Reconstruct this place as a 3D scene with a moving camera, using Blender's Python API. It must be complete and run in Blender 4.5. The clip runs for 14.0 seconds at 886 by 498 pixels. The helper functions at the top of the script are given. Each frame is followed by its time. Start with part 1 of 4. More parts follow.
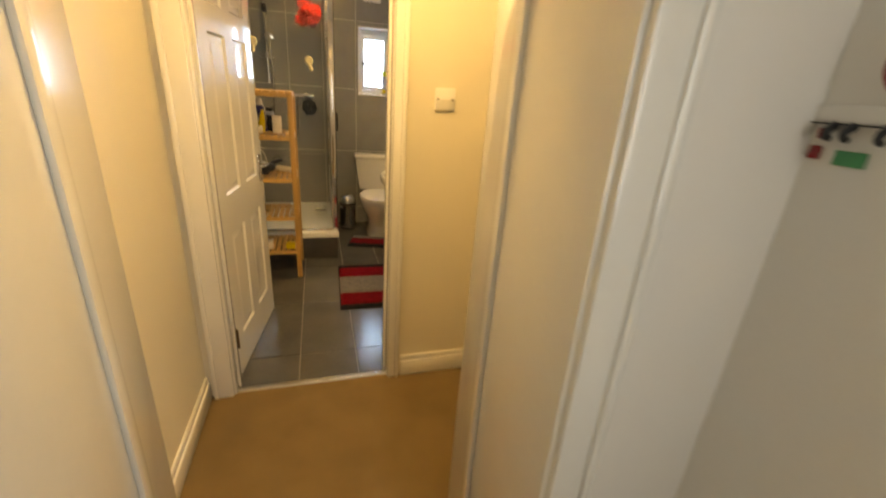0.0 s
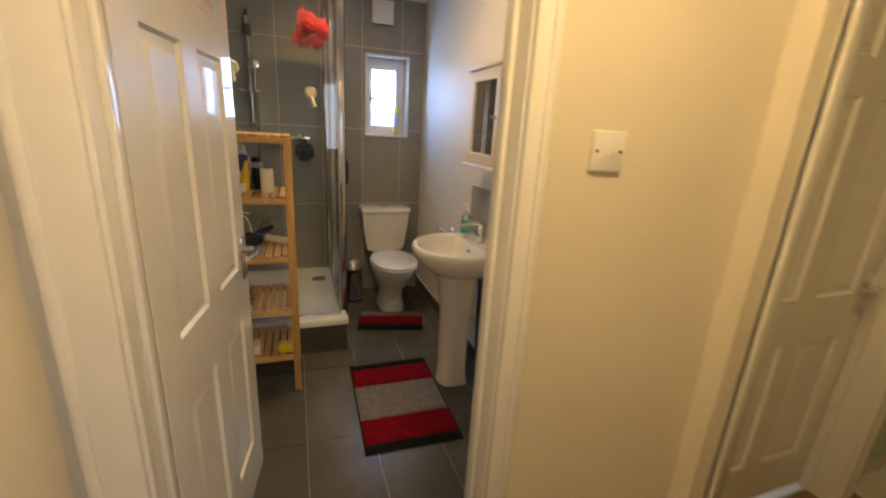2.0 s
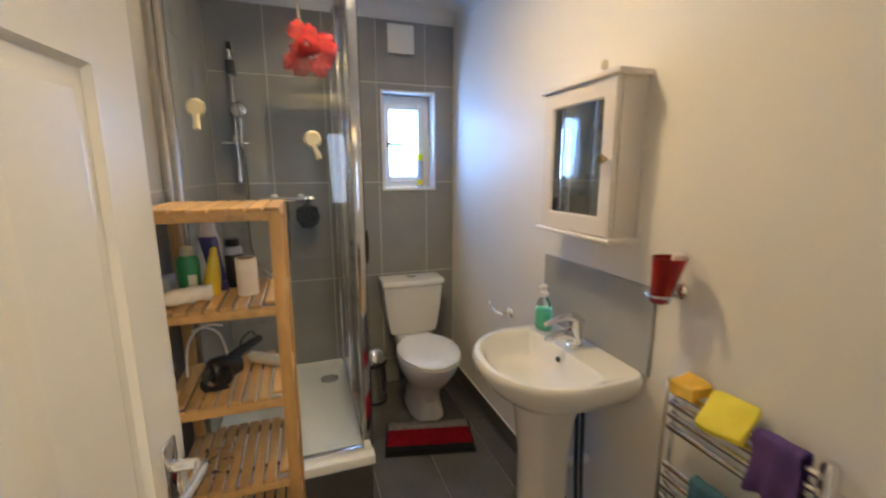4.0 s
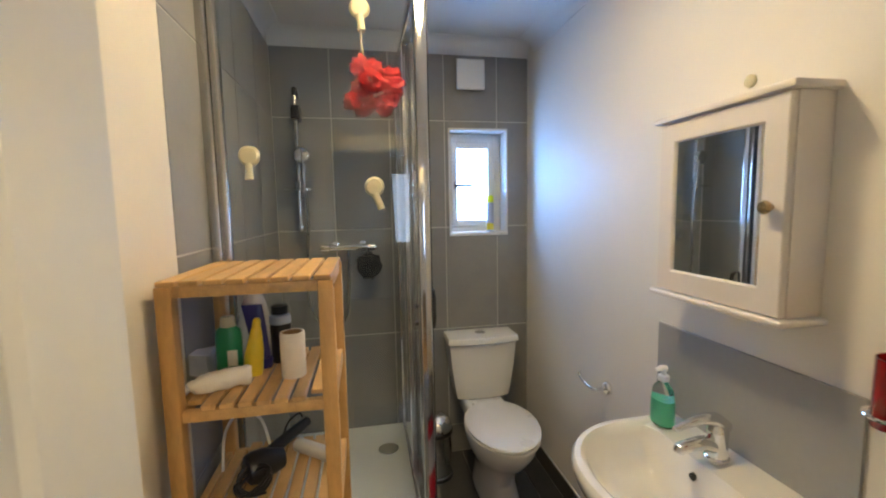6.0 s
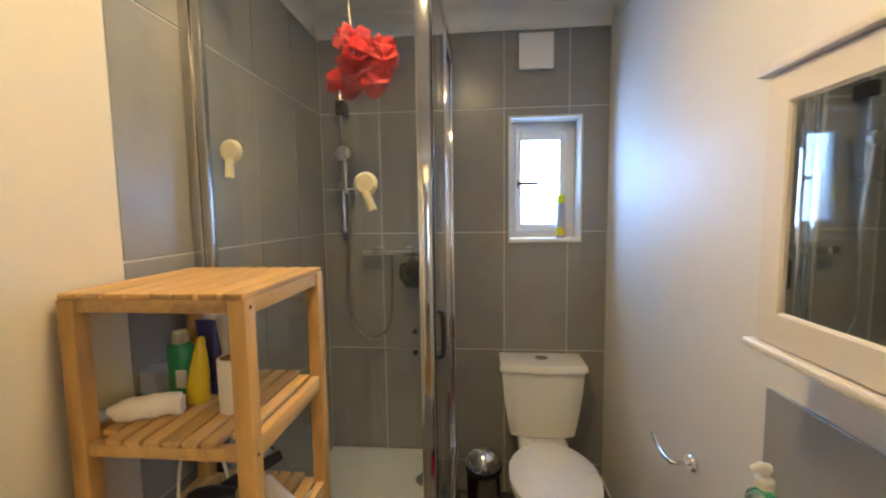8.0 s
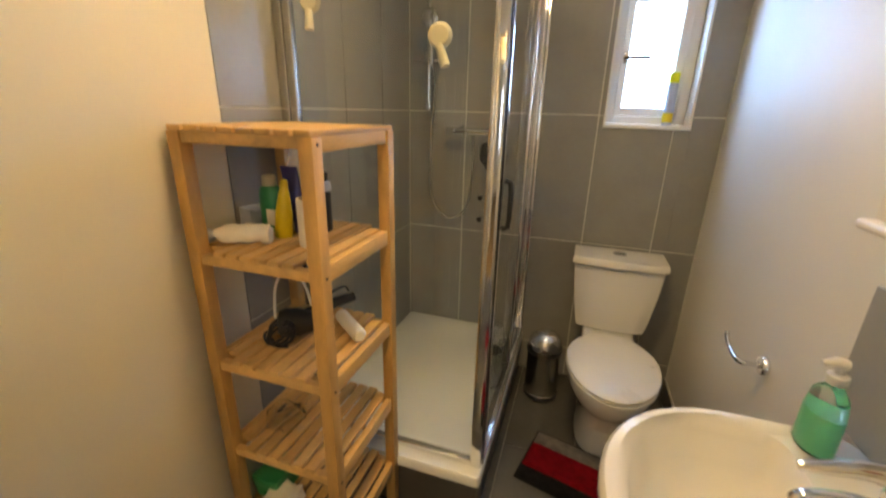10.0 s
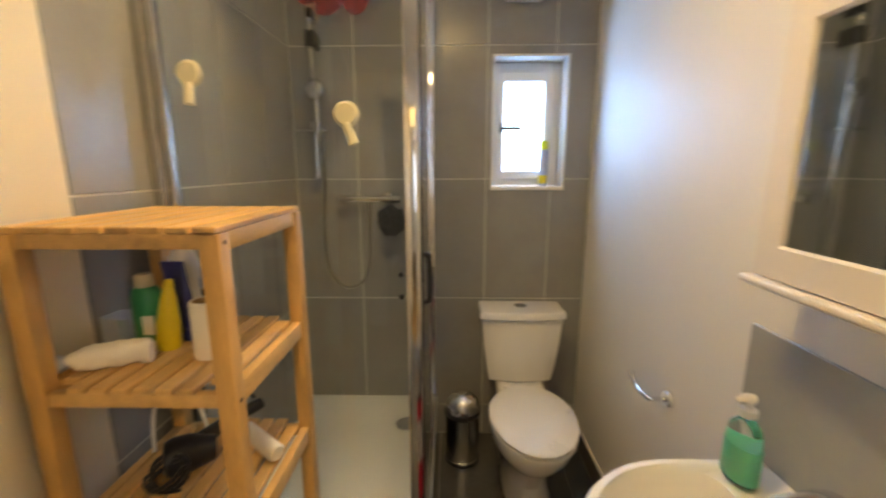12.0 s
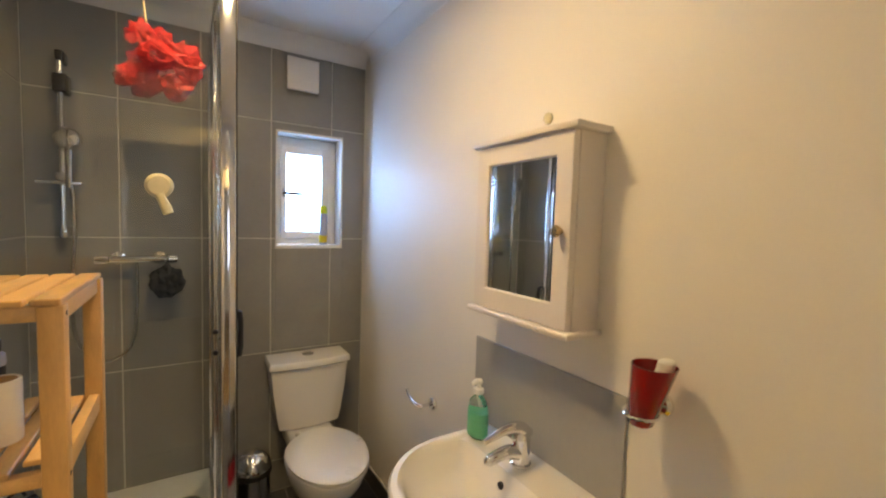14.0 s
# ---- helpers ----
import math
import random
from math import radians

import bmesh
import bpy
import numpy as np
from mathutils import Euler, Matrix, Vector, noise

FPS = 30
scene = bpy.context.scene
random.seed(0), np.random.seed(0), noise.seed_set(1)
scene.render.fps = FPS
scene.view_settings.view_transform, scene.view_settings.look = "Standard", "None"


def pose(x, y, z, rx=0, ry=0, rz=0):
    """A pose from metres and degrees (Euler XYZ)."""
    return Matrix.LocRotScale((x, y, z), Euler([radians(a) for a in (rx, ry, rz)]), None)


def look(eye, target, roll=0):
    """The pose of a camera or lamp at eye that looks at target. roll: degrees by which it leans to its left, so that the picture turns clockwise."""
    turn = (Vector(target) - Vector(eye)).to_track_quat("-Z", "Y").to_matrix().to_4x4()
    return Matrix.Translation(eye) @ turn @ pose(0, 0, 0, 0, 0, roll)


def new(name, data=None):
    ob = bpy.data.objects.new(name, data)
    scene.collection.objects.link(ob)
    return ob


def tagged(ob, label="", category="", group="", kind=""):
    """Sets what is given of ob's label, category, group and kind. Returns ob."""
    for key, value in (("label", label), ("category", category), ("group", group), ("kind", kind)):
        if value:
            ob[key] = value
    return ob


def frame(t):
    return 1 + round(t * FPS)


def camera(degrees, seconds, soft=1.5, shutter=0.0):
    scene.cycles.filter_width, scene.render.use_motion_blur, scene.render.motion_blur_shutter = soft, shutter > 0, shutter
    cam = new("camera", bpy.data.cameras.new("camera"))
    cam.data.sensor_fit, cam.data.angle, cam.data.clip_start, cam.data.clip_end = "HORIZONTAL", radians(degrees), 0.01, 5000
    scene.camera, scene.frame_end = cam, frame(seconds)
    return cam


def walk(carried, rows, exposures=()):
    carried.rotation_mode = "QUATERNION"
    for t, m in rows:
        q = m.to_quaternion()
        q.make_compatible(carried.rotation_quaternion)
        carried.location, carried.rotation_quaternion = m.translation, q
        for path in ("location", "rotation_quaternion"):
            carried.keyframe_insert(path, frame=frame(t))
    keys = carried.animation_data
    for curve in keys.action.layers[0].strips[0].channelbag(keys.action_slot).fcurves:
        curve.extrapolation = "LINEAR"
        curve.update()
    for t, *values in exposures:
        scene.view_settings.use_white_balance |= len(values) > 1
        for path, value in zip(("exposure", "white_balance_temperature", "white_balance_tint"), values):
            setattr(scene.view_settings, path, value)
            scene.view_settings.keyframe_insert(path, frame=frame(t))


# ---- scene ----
cam = camera(94.6, 14.0, soft=2.1, shutter=0.5)
PATH = [
    (0, (0.131, 0.516, 1.408), (0.698, 2.297, 0.694), 4.2),
    (0.5, (0.055, 0.726, 1.404), (0.638, 2.547, 0.818), 2.8),
    (1, (0.014, 0.956, 1.408), (0.733, 2.725, 0.813), 2.5),
    (1.5, (-0.011, 1.217, 1.404), (0.736, 2.97, 0.797), 2.9),
    (2, (-0.004, 1.514, 1.407), (0.659, 3.316, 0.848), 3.3),
    (2.5, (0.022, 1.813, 1.408), (0.647, 3.64, 0.887), 3.4),
    (3, (0.013, 2.052, 1.402), (0.686, 3.869, 0.906), 2.2),
    (3.5, (0.011, 2.227, 1.419), (0.76, 4.023, 0.957), 0.7),
    (4, (0.034, 2.332, 1.436), (0.677, 4.19, 1.07), -0.1),
    (4.2, (0.034, 2.363, 1.446), (0.597, 4.255, 1.124), -0.1),
    (6.5, (0.082, 2.724, 1.485), (0.396, 4.689, 1.293), -0.9),
    (7, (0.168, 2.842, 1.479), (0.366, 4.824, 1.297), -0.7),
    (7.2, (0.227, 2.879, 1.483), (0.363, 4.867, 1.312), -0.8),
    (9.5, (0.463, 2.904, 1.431), (-0.165, 4.757, 1.017), 0.4),
    (10, (0.464, 2.899, 1.384), (-0.124, 4.699, 0.74), 1.4),
    (10.5, (0.471, 2.914, 1.349), (-0.066, 4.681, 0.58), 2.2),
    (11, (0.473, 2.917, 1.354), (-0.04, 4.709, 0.629), 2.4),
    (11.5, (0.444, 2.928, 1.416), (0.012, 4.815, 0.913), 1.7),
    (12, (0.344, 2.946, 1.433), (0.307, 4.907, 1.042), -0.1),
    (12.5, (0.32, 2.901, 1.396), (0.967, 4.749, 0.989), 0.1),
    (13, (0.283, 2.807, 1.415), (1.25, 4.527, 1.088), 0.8),
    (13.5, (0.196, 2.724, 1.454), (1.187, 4.447, 1.236), 1.2),
    (14, (0.158, 2.677, 1.486), (1.209, 4.374, 1.359), 1.8),
]
EXPOSURES = [
    (0.0, -0.02, 11000, 11), (0.5, -0.2, 11000, 12), (1.0, -0.5, 8700, 12), (1.5, -0.38, 8300, 13), (2.0, -0.35, 7400, 14), (2.5, -0.35, 6400, 13),
    (3.0, -0.3, 6100, 14), (3.5, -0.2, 5600, 11), (4.0, -0.05, 6050, 12), (6.5, -0.1, 5900, 8), (7.0, -0.05, 5950, 8), (9.5, -0.1, 7700, 12), (10.0, 0.05, 7700, 10),
    (11.0, 0.2, 7800, 9), (11.5, 0.1, 7600, 10), (12.5, 0.0, 7600, 11), (13.0, -0.03, 7800, 13), (13.5, -0.05, 7350, 12), (14.0, -0.1, 7200, 13),
]
walk(cam, [(t, look(eye, target, roll)) for t, eye, target, roll in PATH], EXPOSURES)

# ---- world, lamps ----
world = bpy.data.worlds.new("sky")
world.use_nodes = True
scene.world = world
_wn = world.node_tree.nodes
_sky = _wn.new("ShaderNodeTexSky")
_sky.sky_type = "NISHITA"
_sky.sun_disc = False
_sky.sun_elevation, _sky.sun_rotation = radians(40), radians(150)
_wn["Background"].inputs[1].default_value = 0.15
world.node_tree.links.new(_sky.outputs[0], _wn["Background"].inputs[0])
sun = new("sun", bpy.data.lights.new("sun", "SUN"))
sun.data.energy, sun.data.angle, sun.data.color = 2.0, radians(1), (1, 0.95, 0.88)
sun.matrix_world = look((4, -6, 8), (0, 0, 0))


def area_lamp(name, eye, target, w, h, power, color):
    lamp = new(name, bpy.data.lights.new(name, "AREA"))
    lamp.data.shape, lamp.data.size, lamp.data.size_y = "RECTANGLE", w, h
    lamp.data.energy, lamp.data.color = power, color
    lamp.matrix_world = look(eye, target)
    return lamp


WARM = (1.0, 0.74, 0.375)
DAY = (0.22, 0.48, 1.0)
HALL_GLOW, BATH_GLOW = 190, 124
area_lamp("window_daylight", (0.70, 5.11, 1.63), (0.80, 3.0, 1.45), 0.2, 0.44, 6.8, DAY)
# Unseen lamp added for the bluish daylight on the first room's walls.
area_lamp("room_daylight_fill", (0.90, -0.6, 1.5), (0.3, 1.0, 1.3), 0.9, 1.0, 19, (0.62, 0.76, 1.0))


# ---- materials ----
def nodes_of(name):
    m = bpy.data.materials.new(name)
    m.use_nodes = True
    return m, m.node_tree.nodes, m.node_tree.links


def surface(name, color, rough=0.5, metal=0.0, var=0.12, scale=6.0, fine=90.0, bump=0.15, coat=0.0, random_shift=0.0, spec=0.5, stretch=(1, 1, 1), rough_var=0.08):
    """Paint, stone, wood or metal with two scales of variation and fine relief."""
    m, n, l = nodes_of(name)
    b = n["Principled BSDF"]
    b.inputs["Metallic"].default_value = metal
    b.inputs["Specular IOR Level"].default_value = spec
    b.inputs["Coat Weight"].default_value = coat
    b.inputs["Coat Roughness"].default_value = 0.15
    tc = n.new("ShaderNodeTexCoord")
    mp = n.new("ShaderNodeMapping")
    mp.inputs["Scale"].default_value = stretch
    l.new(tc.outputs["Object"], mp.inputs[0])
    info = n.new("ShaderNodeObjectInfo")
    shift = n.new("ShaderNodeVectorMath")
    shift.operation = "MULTIPLY_ADD"
    comb = n.new("ShaderNodeCombineXYZ")
    for i in range(3):
        l.new(info.outputs["Random"], comb.inputs[i])
    l.new(comb.outputs[0], shift.inputs[0])
    shift.inputs[1].default_value = (37, 53, 71)
    l.new(mp.outputs[0], shift.inputs[2])
    big, small = n.new("ShaderNodeTexNoise"), n.new("ShaderNodeTexNoise")
    big.inputs["Scale"].default_value, small.inputs["Scale"].default_value = scale, fine
    big.inputs["Detail"].default_value, small.inputs["Detail"].default_value = 5, 4
    l.new(shift.outputs[0], big.inputs[0])
    l.new(shift.outputs[0], small.inputs[0])
    mix = n.new("ShaderNodeMath")
    mix.operation = "MULTIPLY_ADD"
    l.new(small.outputs[0], mix.inputs[0])
    mix.inputs[1].default_value = 0.35
    l.new(big.outputs[0], mix.inputs[2])
    last = mix.outputs[0]
    if random_shift:
        r = n.new("ShaderNodeMath")
        r.operation = "MULTIPLY_ADD"
        l.new(info.outputs["Random"], r.inputs[0])
        r.inputs[1].default_value = random_shift
        l.new(last, r.inputs[2])
        last = r.outputs[0]
    ramp = n.new("ShaderNodeValToRGB")
    ramp.color_ramp.elements[0].position, ramp.color_ramp.elements[1].position = 0.38, 1.0 + random_shift
    ramp.color_ramp.elements[0].color = (*[c * (1 - var) for c in color], 1)
    ramp.color_ramp.elements[1].color = (*[min(1, c * (1 + var)) for c in color], 1)
    l.new(last, ramp.inputs[0])
    l.new(ramp.outputs[0], b.inputs["Base Color"])
    rr = n.new("ShaderNodeMapRange")
    rr.inputs["To Min"].default_value, rr.inputs["To Max"].default_value = max(0.02, rough - rough_var), min(1, rough + rough_var)
    l.new(big.outputs[0], rr.inputs[0])
    l.new(rr.outputs[0], b.inputs["Roughness"])
    bp = n.new("ShaderNodeBump")
    bp.inputs["Strength"].default_value, bp.inputs["Distance"].default_value = bump, 0.002
    l.new(small.outputs[0], bp.inputs["Height"])
    l.new(bp.outputs[0], b.inputs["Normal"])
    return m


def clear(name, color=(1, 1, 1), rough=0.0, ior=1.45):
    m, n, l = nodes_of(name)
    b = n["Principled BSDF"]
    b.inputs["Base Color"].default_value = (*color, 1)
    b.inputs["Transmission Weight"].default_value = 1
    b.inputs["Roughness"].default_value = rough
    b.inputs["IOR"].default_value = ior
    return m


def glow(name, color, strength):
    m, n, l = nodes_of(name)
    b = n["Principled BSDF"]
    b.inputs["Base Color"].default_value = (0.8, 0.8, 0.8, 1)
    b.inputs["Emission Color"].default_value = (*color, 1)
    b.inputs["Emission Strength"].default_value = strength
    return m


PLASTER = surface("cream_plaster", (0.76, 0.70, 0.58), 0.55, var=0.04, scale=2.5, fine=160, bump=0.08)
PIPE = surface("dark_braided_hose", (0.07, 0.075, 0.09), 0.4, metal=0.5, var=0.3, scale=40, fine=300, bump=0.4)
WHITE_WALL = surface("white_plaster", (0.80, 0.77, 0.72), 0.5, var=0.035, scale=2.2, fine=160, bump=0.07)
GREEN_WALL = surface("green_plaster", (0.55, 0.66, 0.45), 0.6, var=0.05, scale=2.5, fine=140, bump=0.08)
CEILING = surface("ceiling_paint", (0.82, 0.81, 0.79), 0.7, var=0.03, scale=3, fine=120, bump=0.06)
GLOSS = surface("white_gloss_paint", (0.80, 0.78, 0.73), 0.2, var=0.03, scale=5, fine=60, bump=0.015, coat=0.8, rough_var=0.03)
GLOSS.node_tree.nodes["Principled BSDF"].inputs["Coat Roughness"].default_value = 0.05
CARPET = surface("brown_carpet", (0.20, 0.135, 0.068), 0.95, var=0.16, scale=5, fine=420, bump=0.9, spec=0.1)
TILE = surface("grey_tile", (0.27, 0.268, 0.258), 0.3, var=0.10, scale=7, fine=55, bump=0.05, random_shift=0.12, rough_var=0.04)
# Slightly paler tile than TILE, lightened further against the shade under the cabinet.
SPLASH = surface("smooth_grey_tile_lightened", (0.34, 0.34, 0.335), 0.42, var=0.07, scale=5, fine=70, bump=0.03, rough_var=0.04)
GROUT = surface("pale_grout", (0.66, 0.64, 0.60), 0.8, var=0.12, scale=20, fine=200, bump=0.3)
FLOOR_TILE = surface("dark_floor_tile", (0.085, 0.083, 0.080), 0.17, var=0.25, scale=4, fine=60, bump=0.06, random_shift=0.15, rough_var=0.03)
FLOOR_GROUT = surface("grey_floor_grout", (0.22, 0.21, 0.19), 0.85, var=0.2, scale=20, fine=200, bump=0.3)
DARK_TILE = surface("dark_plinth_tile", (0.075, 0.068, 0.058), 0.35, var=0.25, scale=6, fine=60, bump=0.06)
PALE_TILE = surface("pale_floor_tile", (0.62, 0.58, 0.50), 0.3, var=0.08, scale=4, fine=60, bump=0.05, random_shift=0.1)
CERAMIC = surface("white_ceramic", (0.83, 0.81, 0.77), 0.08, var=0.015, scale=3, fine=40, bump=0.0, coat=0.4, rough_var=0.03)
ACRYLIC = surface("white_acrylic", (0.78, 0.79, 0.78), 0.3, var=0.04, scale=4, fine=200, bump=0.1)
PLASTIC = surface("white_plastic", (0.80, 0.78, 0.74), 0.3, var=0.03, scale=6, fine=80, bump=0.03)
CHROME = surface("chrome", (0.80, 0.80, 0.80), 0.08, metal=1, var=0.04, scale=8, fine=90, bump=0.01, rough_var=0.04)
STEEL = surface("brushed_steel", (0.55, 0.54, 0.52), 0.22, metal=1, var=0.1, scale=10, fine=120, bump=0.03)
BLACK = surface("black_plastic", (0.012, 0.012, 0.013), 0.35, var=0.3, scale=8, fine=100, bump=0.1)
BRASS = surface("brass", (0.55, 0.43, 0.25), 0.25, metal=1, var=0.1, scale=12, fine=120, bump=0.03)
DARK_METAL = surface("dark_hinge_metal", (0.10, 0.075, 0.05), 0.4, metal=0.8, var=0.2, scale=20, fine=160, bump=0.1)
WOOD = surface("oiled_pale_wood", (0.55, 0.335, 0.13), 0.42, var=0.28, scale=9, fine=60, bump=0.12, random_shift=0.35, stretch=(4, 1, 4))
WOOD_UP = surface("oiled_pale_wood_upright", (0.50, 0.29, 0.10), 0.42, var=0.25, scale=9, fine=60, bump=0.12, random_shift=0.3, stretch=(4, 4, 0.8))
CAB = surface("pinkish_white_paint", (0.76, 0.71, 0.67), 0.38, var=0.04, scale=5, fine=90, bump=0.05)
MIRROR = surface("mirror_silver", (0.86, 0.88, 0.88), 0.02, metal=1, var=0.0, bump=0.0, rough_var=0.0)
GLASS = clear("clear_glass", (0.93, 0.96, 0.955))
WINDOW_GLASS = clear("window_glass", (1, 1, 1))
BOTTLE = clear("clear_bottle_plastic", (0.95, 1, 0.97), 0.06, 1.3)
GREEN_LIQUID = surface("green_soap", (0.16, 0.74, 0.45), 0.12, var=0.08, scale=20, fine=60, bump=0.0)
RED_GLASS = surface("red_tumbler", (0.26, 0.006, 0.007), 0.12, var=0.1, scale=6, fine=40, bump=0.0, coat=0.5)
RED_PILE = surface("red_mat_pile", (0.17, 0.004, 0.011), 0.95, var=0.35, scale=40, fine=500, bump=1.0, spec=0.1)
GREY_PILE = surface("grey_mat_pile", (0.17, 0.16, 0.165), 0.95, var=0.3, scale=40, fine=500, bump=1.0, spec=0.1)
BLACK_PILE = surface("black_mat_pile", (0.012, 0.012, 0.013), 0.95, var=0.4, scale=40, fine=500, bump=1.0, spec=0.1)
NET = surface("red_nylon_net", (0.66, 0.03, 0.035), 0.5, var=0.25, scale=40, fine=300, bump=0.5)
YELLOW = surface("yellow_cloth", (0.80, 0.68, 0.05), 0.8, var=0.12, scale=20, fine=300, bump=0.5)
ORANGE = surface("orange_yellow_cloth", (0.75, 0.45, 0.05), 0.85, var=0.2, scale=25, fine=300, bump=0.5)
PURPLE = surface("purple_cloth", (0.10, 0.05, 0.20), 0.85, var=0.25, scale=25, fine=300, bump=0.6)
TEAL = surface("teal_towel", (0.065, 0.165, 0.23), 0.95, var=0.25, scale=30, fine=380, bump=0.9)
GREEN = surface("green_plastic", (0.03, 0.26, 0.10), 0.3, var=0.12, scale=10, fine=90, bump=0.03)
YELLOW_P = surface("yellow_plastic", (0.72, 0.55, 0.03), 0.35, var=0.12, scale=10, fine=90, bump=0.03)
LIME_P = surface("lime_plastic", (0.75, 0.80, 0.02), 0.35, var=0.08, scale=10, fine=90, bump=0.03)
BLUE_P = surface("dark_blue_plastic", (0.03, 0.03, 0.16), 0.3, var=0.2, scale=10, fine=90, bump=0.03)
CAN = surface("pale_blue_can", (0.42, 0.47, 0.60), 0.3, var=0.1, scale=10, fine=90, bump=0.03)
IVORY = surface("ivory_plastic", (0.70, 0.65, 0.46), 0.4, var=0.04, scale=10, fine=90, bump=0.03)
PAPER = surface("white_tissue", (0.82, 0.77, 0.68), 0.9, var=0.06, scale=20, fine=260, bump=0.4)
CARD = surface("brown_card", (0.35, 0.22, 0.11), 0.9, var=0.15, scale=20, fine=200, bump=0.3)
SPONGE = surface("dark_sponge", (0.02, 0.022, 0.026), 0.95, var=0.4, scale=30, fine=260, bump=1.0)
CLEAR_FILM = clear("clear_film", (0.96, 0.93, 0.86), 0.2, 1.1)
LINE_PAINT = surface("dark_print", (0.03, 0.03, 0.05), 0.5, var=0.1)
HALL_LAMP = glow("hall_lamp_glass", WARM, HALL_GLOW)
BATH_LAMP = glow("bath_lamp_glass", WARM, BATH_GLOW)
OUTSIDE = glow("outside_daylight", (0.86, 0.93, 1.0), 2.6)


NET.node_tree.nodes["Principled BSDF"].inputs["Alpha"].default_value = 0.42
IVORY.node_tree.nodes["Principled BSDF"].inputs["Alpha"].default_value = 0.7


# ---- building helpers ----
BASE = {}


def thing(name, loc, label, category, group="", kind=""):
    ob = new(name)
    ob.empty_display_size = 0.05
    ob.location = loc
    BASE[ob.name] = Vector(loc)
    return tagged(ob, label, category, group, kind)


def finish(bm, name, material, smooth=True):
    bmesh.ops.recalc_face_normals(bm, faces=bm.faces[:])
    me = bpy.data.meshes.new(name)
    bm.to_mesh(me)
    bm.free()
    for p in me.polygons:
        p.use_smooth = smooth
    if smooth and material is not NET:
        me.set_sharp_from_angle(angle=radians(40))
    me.materials.append(material)
    return me


def part(name, bm, material, parent, label="", smooth=True):
    """One mesh, drawn in world metres, under a thing or a part."""
    base = BASE[parent.name]
    bmesh.ops.translate(bm, verts=bm.verts[:], vec=-base)
    ob = new(name, finish(bm, name, material, smooth))
    ob.parent = parent
    BASE[ob.name] = base
    return tagged(ob, label)


def structure(name, bm, material, label, category, smooth=False):
    ob = new(name, finish(bm, name, material, smooth))
    BASE[ob.name] = Vector((0, 0, 0))
    return tagged(ob, label, category, kind="structure")


def solo(name, bm, material, loc, label, category, group=""):
    """A thing that is one mesh."""
    bmesh.ops.translate(bm, verts=bm.verts[:], vec=-Vector(loc))
    ob = new(name, finish(bm, name, material))
    ob.location = loc
    BASE[ob.name] = Vector(loc)
    return tagged(ob, label, category, group)


def box(lo, hi, bevel=0.0, bm=None, seg=2):
    b = bmesh.new()
    bmesh.ops.create_cube(b, size=1)
    lo, hi = Vector(lo), Vector(hi)
    for v in b.verts:
        v.co = Vector([(lo[i] + hi[i]) / 2 + v.co[i] * (hi[i] - lo[i]) for i in range(3)])
    if bevel:
        bmesh.ops.bevel(b, geom=b.edges[:], offset=bevel, segments=seg, affect="EDGES", profile=0.5)
    return merge(bm, b)


def merge(bm, b):
    if bm is None:
        return b
    me = bpy.data.meshes.new("joined")
    b.to_mesh(me)
    b.free()
    bm.from_mesh(me)
    bpy.data.meshes.remove(me)
    return bm


def rings(loops, cap=True, bm=None, closed=True):
    """A skin over loops of equally many points."""
    b = bmesh.new()
    vs = [[b.verts.new(p) for p in loop] for loop in loops]
    n = len(vs[0])
    for a, c in zip(vs, vs[1:]):
        for i in range(n if closed else n - 1):
            j = (i + 1) % n
            b.faces.new((a[i], a[j], c[j], c[i]))
    if cap:
        b.faces.new(vs[0][::-1])
        b.faces.new(vs[-1])
    return merge(bm, b)


def lathe(profile, at, axis="z", n=28, bm=None, cap=True):
    loops = []
    for r, h in profile:
        loop = []
        for i in range(n):
            a = 2 * math.pi * i / n
            u, v = r * math.cos(a), r * math.sin(a)
            p = {"z": (u, v, h), "x": (h, u, v), "y": (u, h, v)}[axis]
            loop.append(Vector(at) + Vector(p))
        loops.append(loop)
    return rings(loops, cap, bm)


def tube(points, r, n=10, bm=None, smooth_steps=0):
    """A round bar along points; r may be a list."""
    pts = [Vector(p) for p in points]
    if smooth_steps:
        out = []
        for i in range(len(pts) - 1):
            p0, p1, p2, p3 = pts[max(0, i - 1)], pts[i], pts[i + 1], pts[min(len(pts) - 1, i + 2)]
            for k in range(smooth_steps):
                s = k / smooth_steps
                out.append(0.5 * ((2 * p1) + (p2 - p0) * s + (2 * p0 - 5 * p1 + 4 * p2 - p3) * s * s + (3 * p1 - p0 - 3 * p2 + p3) * s ** 3))
        out.append(pts[-1])
        pts = out
    rs = r if isinstance(r, (list, tuple)) else [r] * len(pts)
    if len(rs) != len(pts):
        rs = [float(np.interp(i / (len(pts) - 1), np.linspace(0, 1, len(rs)), rs)) for i in range(len(pts))]
    loops = []
    side = None
    for i, p in enumerate(pts):
        d = (pts[min(i + 1, len(pts) - 1)] - pts[max(i - 1, 0)]).normalized()
        if side is None:
            side = d.orthogonal().normalized()
        side = (side - d * side.dot(d)).normalized()
        up = d.cross(side)
        loops.append([p + (side * math.cos(2 * math.pi * k / n) + up * math.sin(2 * math.pi * k / n)) * rs[i] for k in range(n)])
    return rings(loops, True, bm)


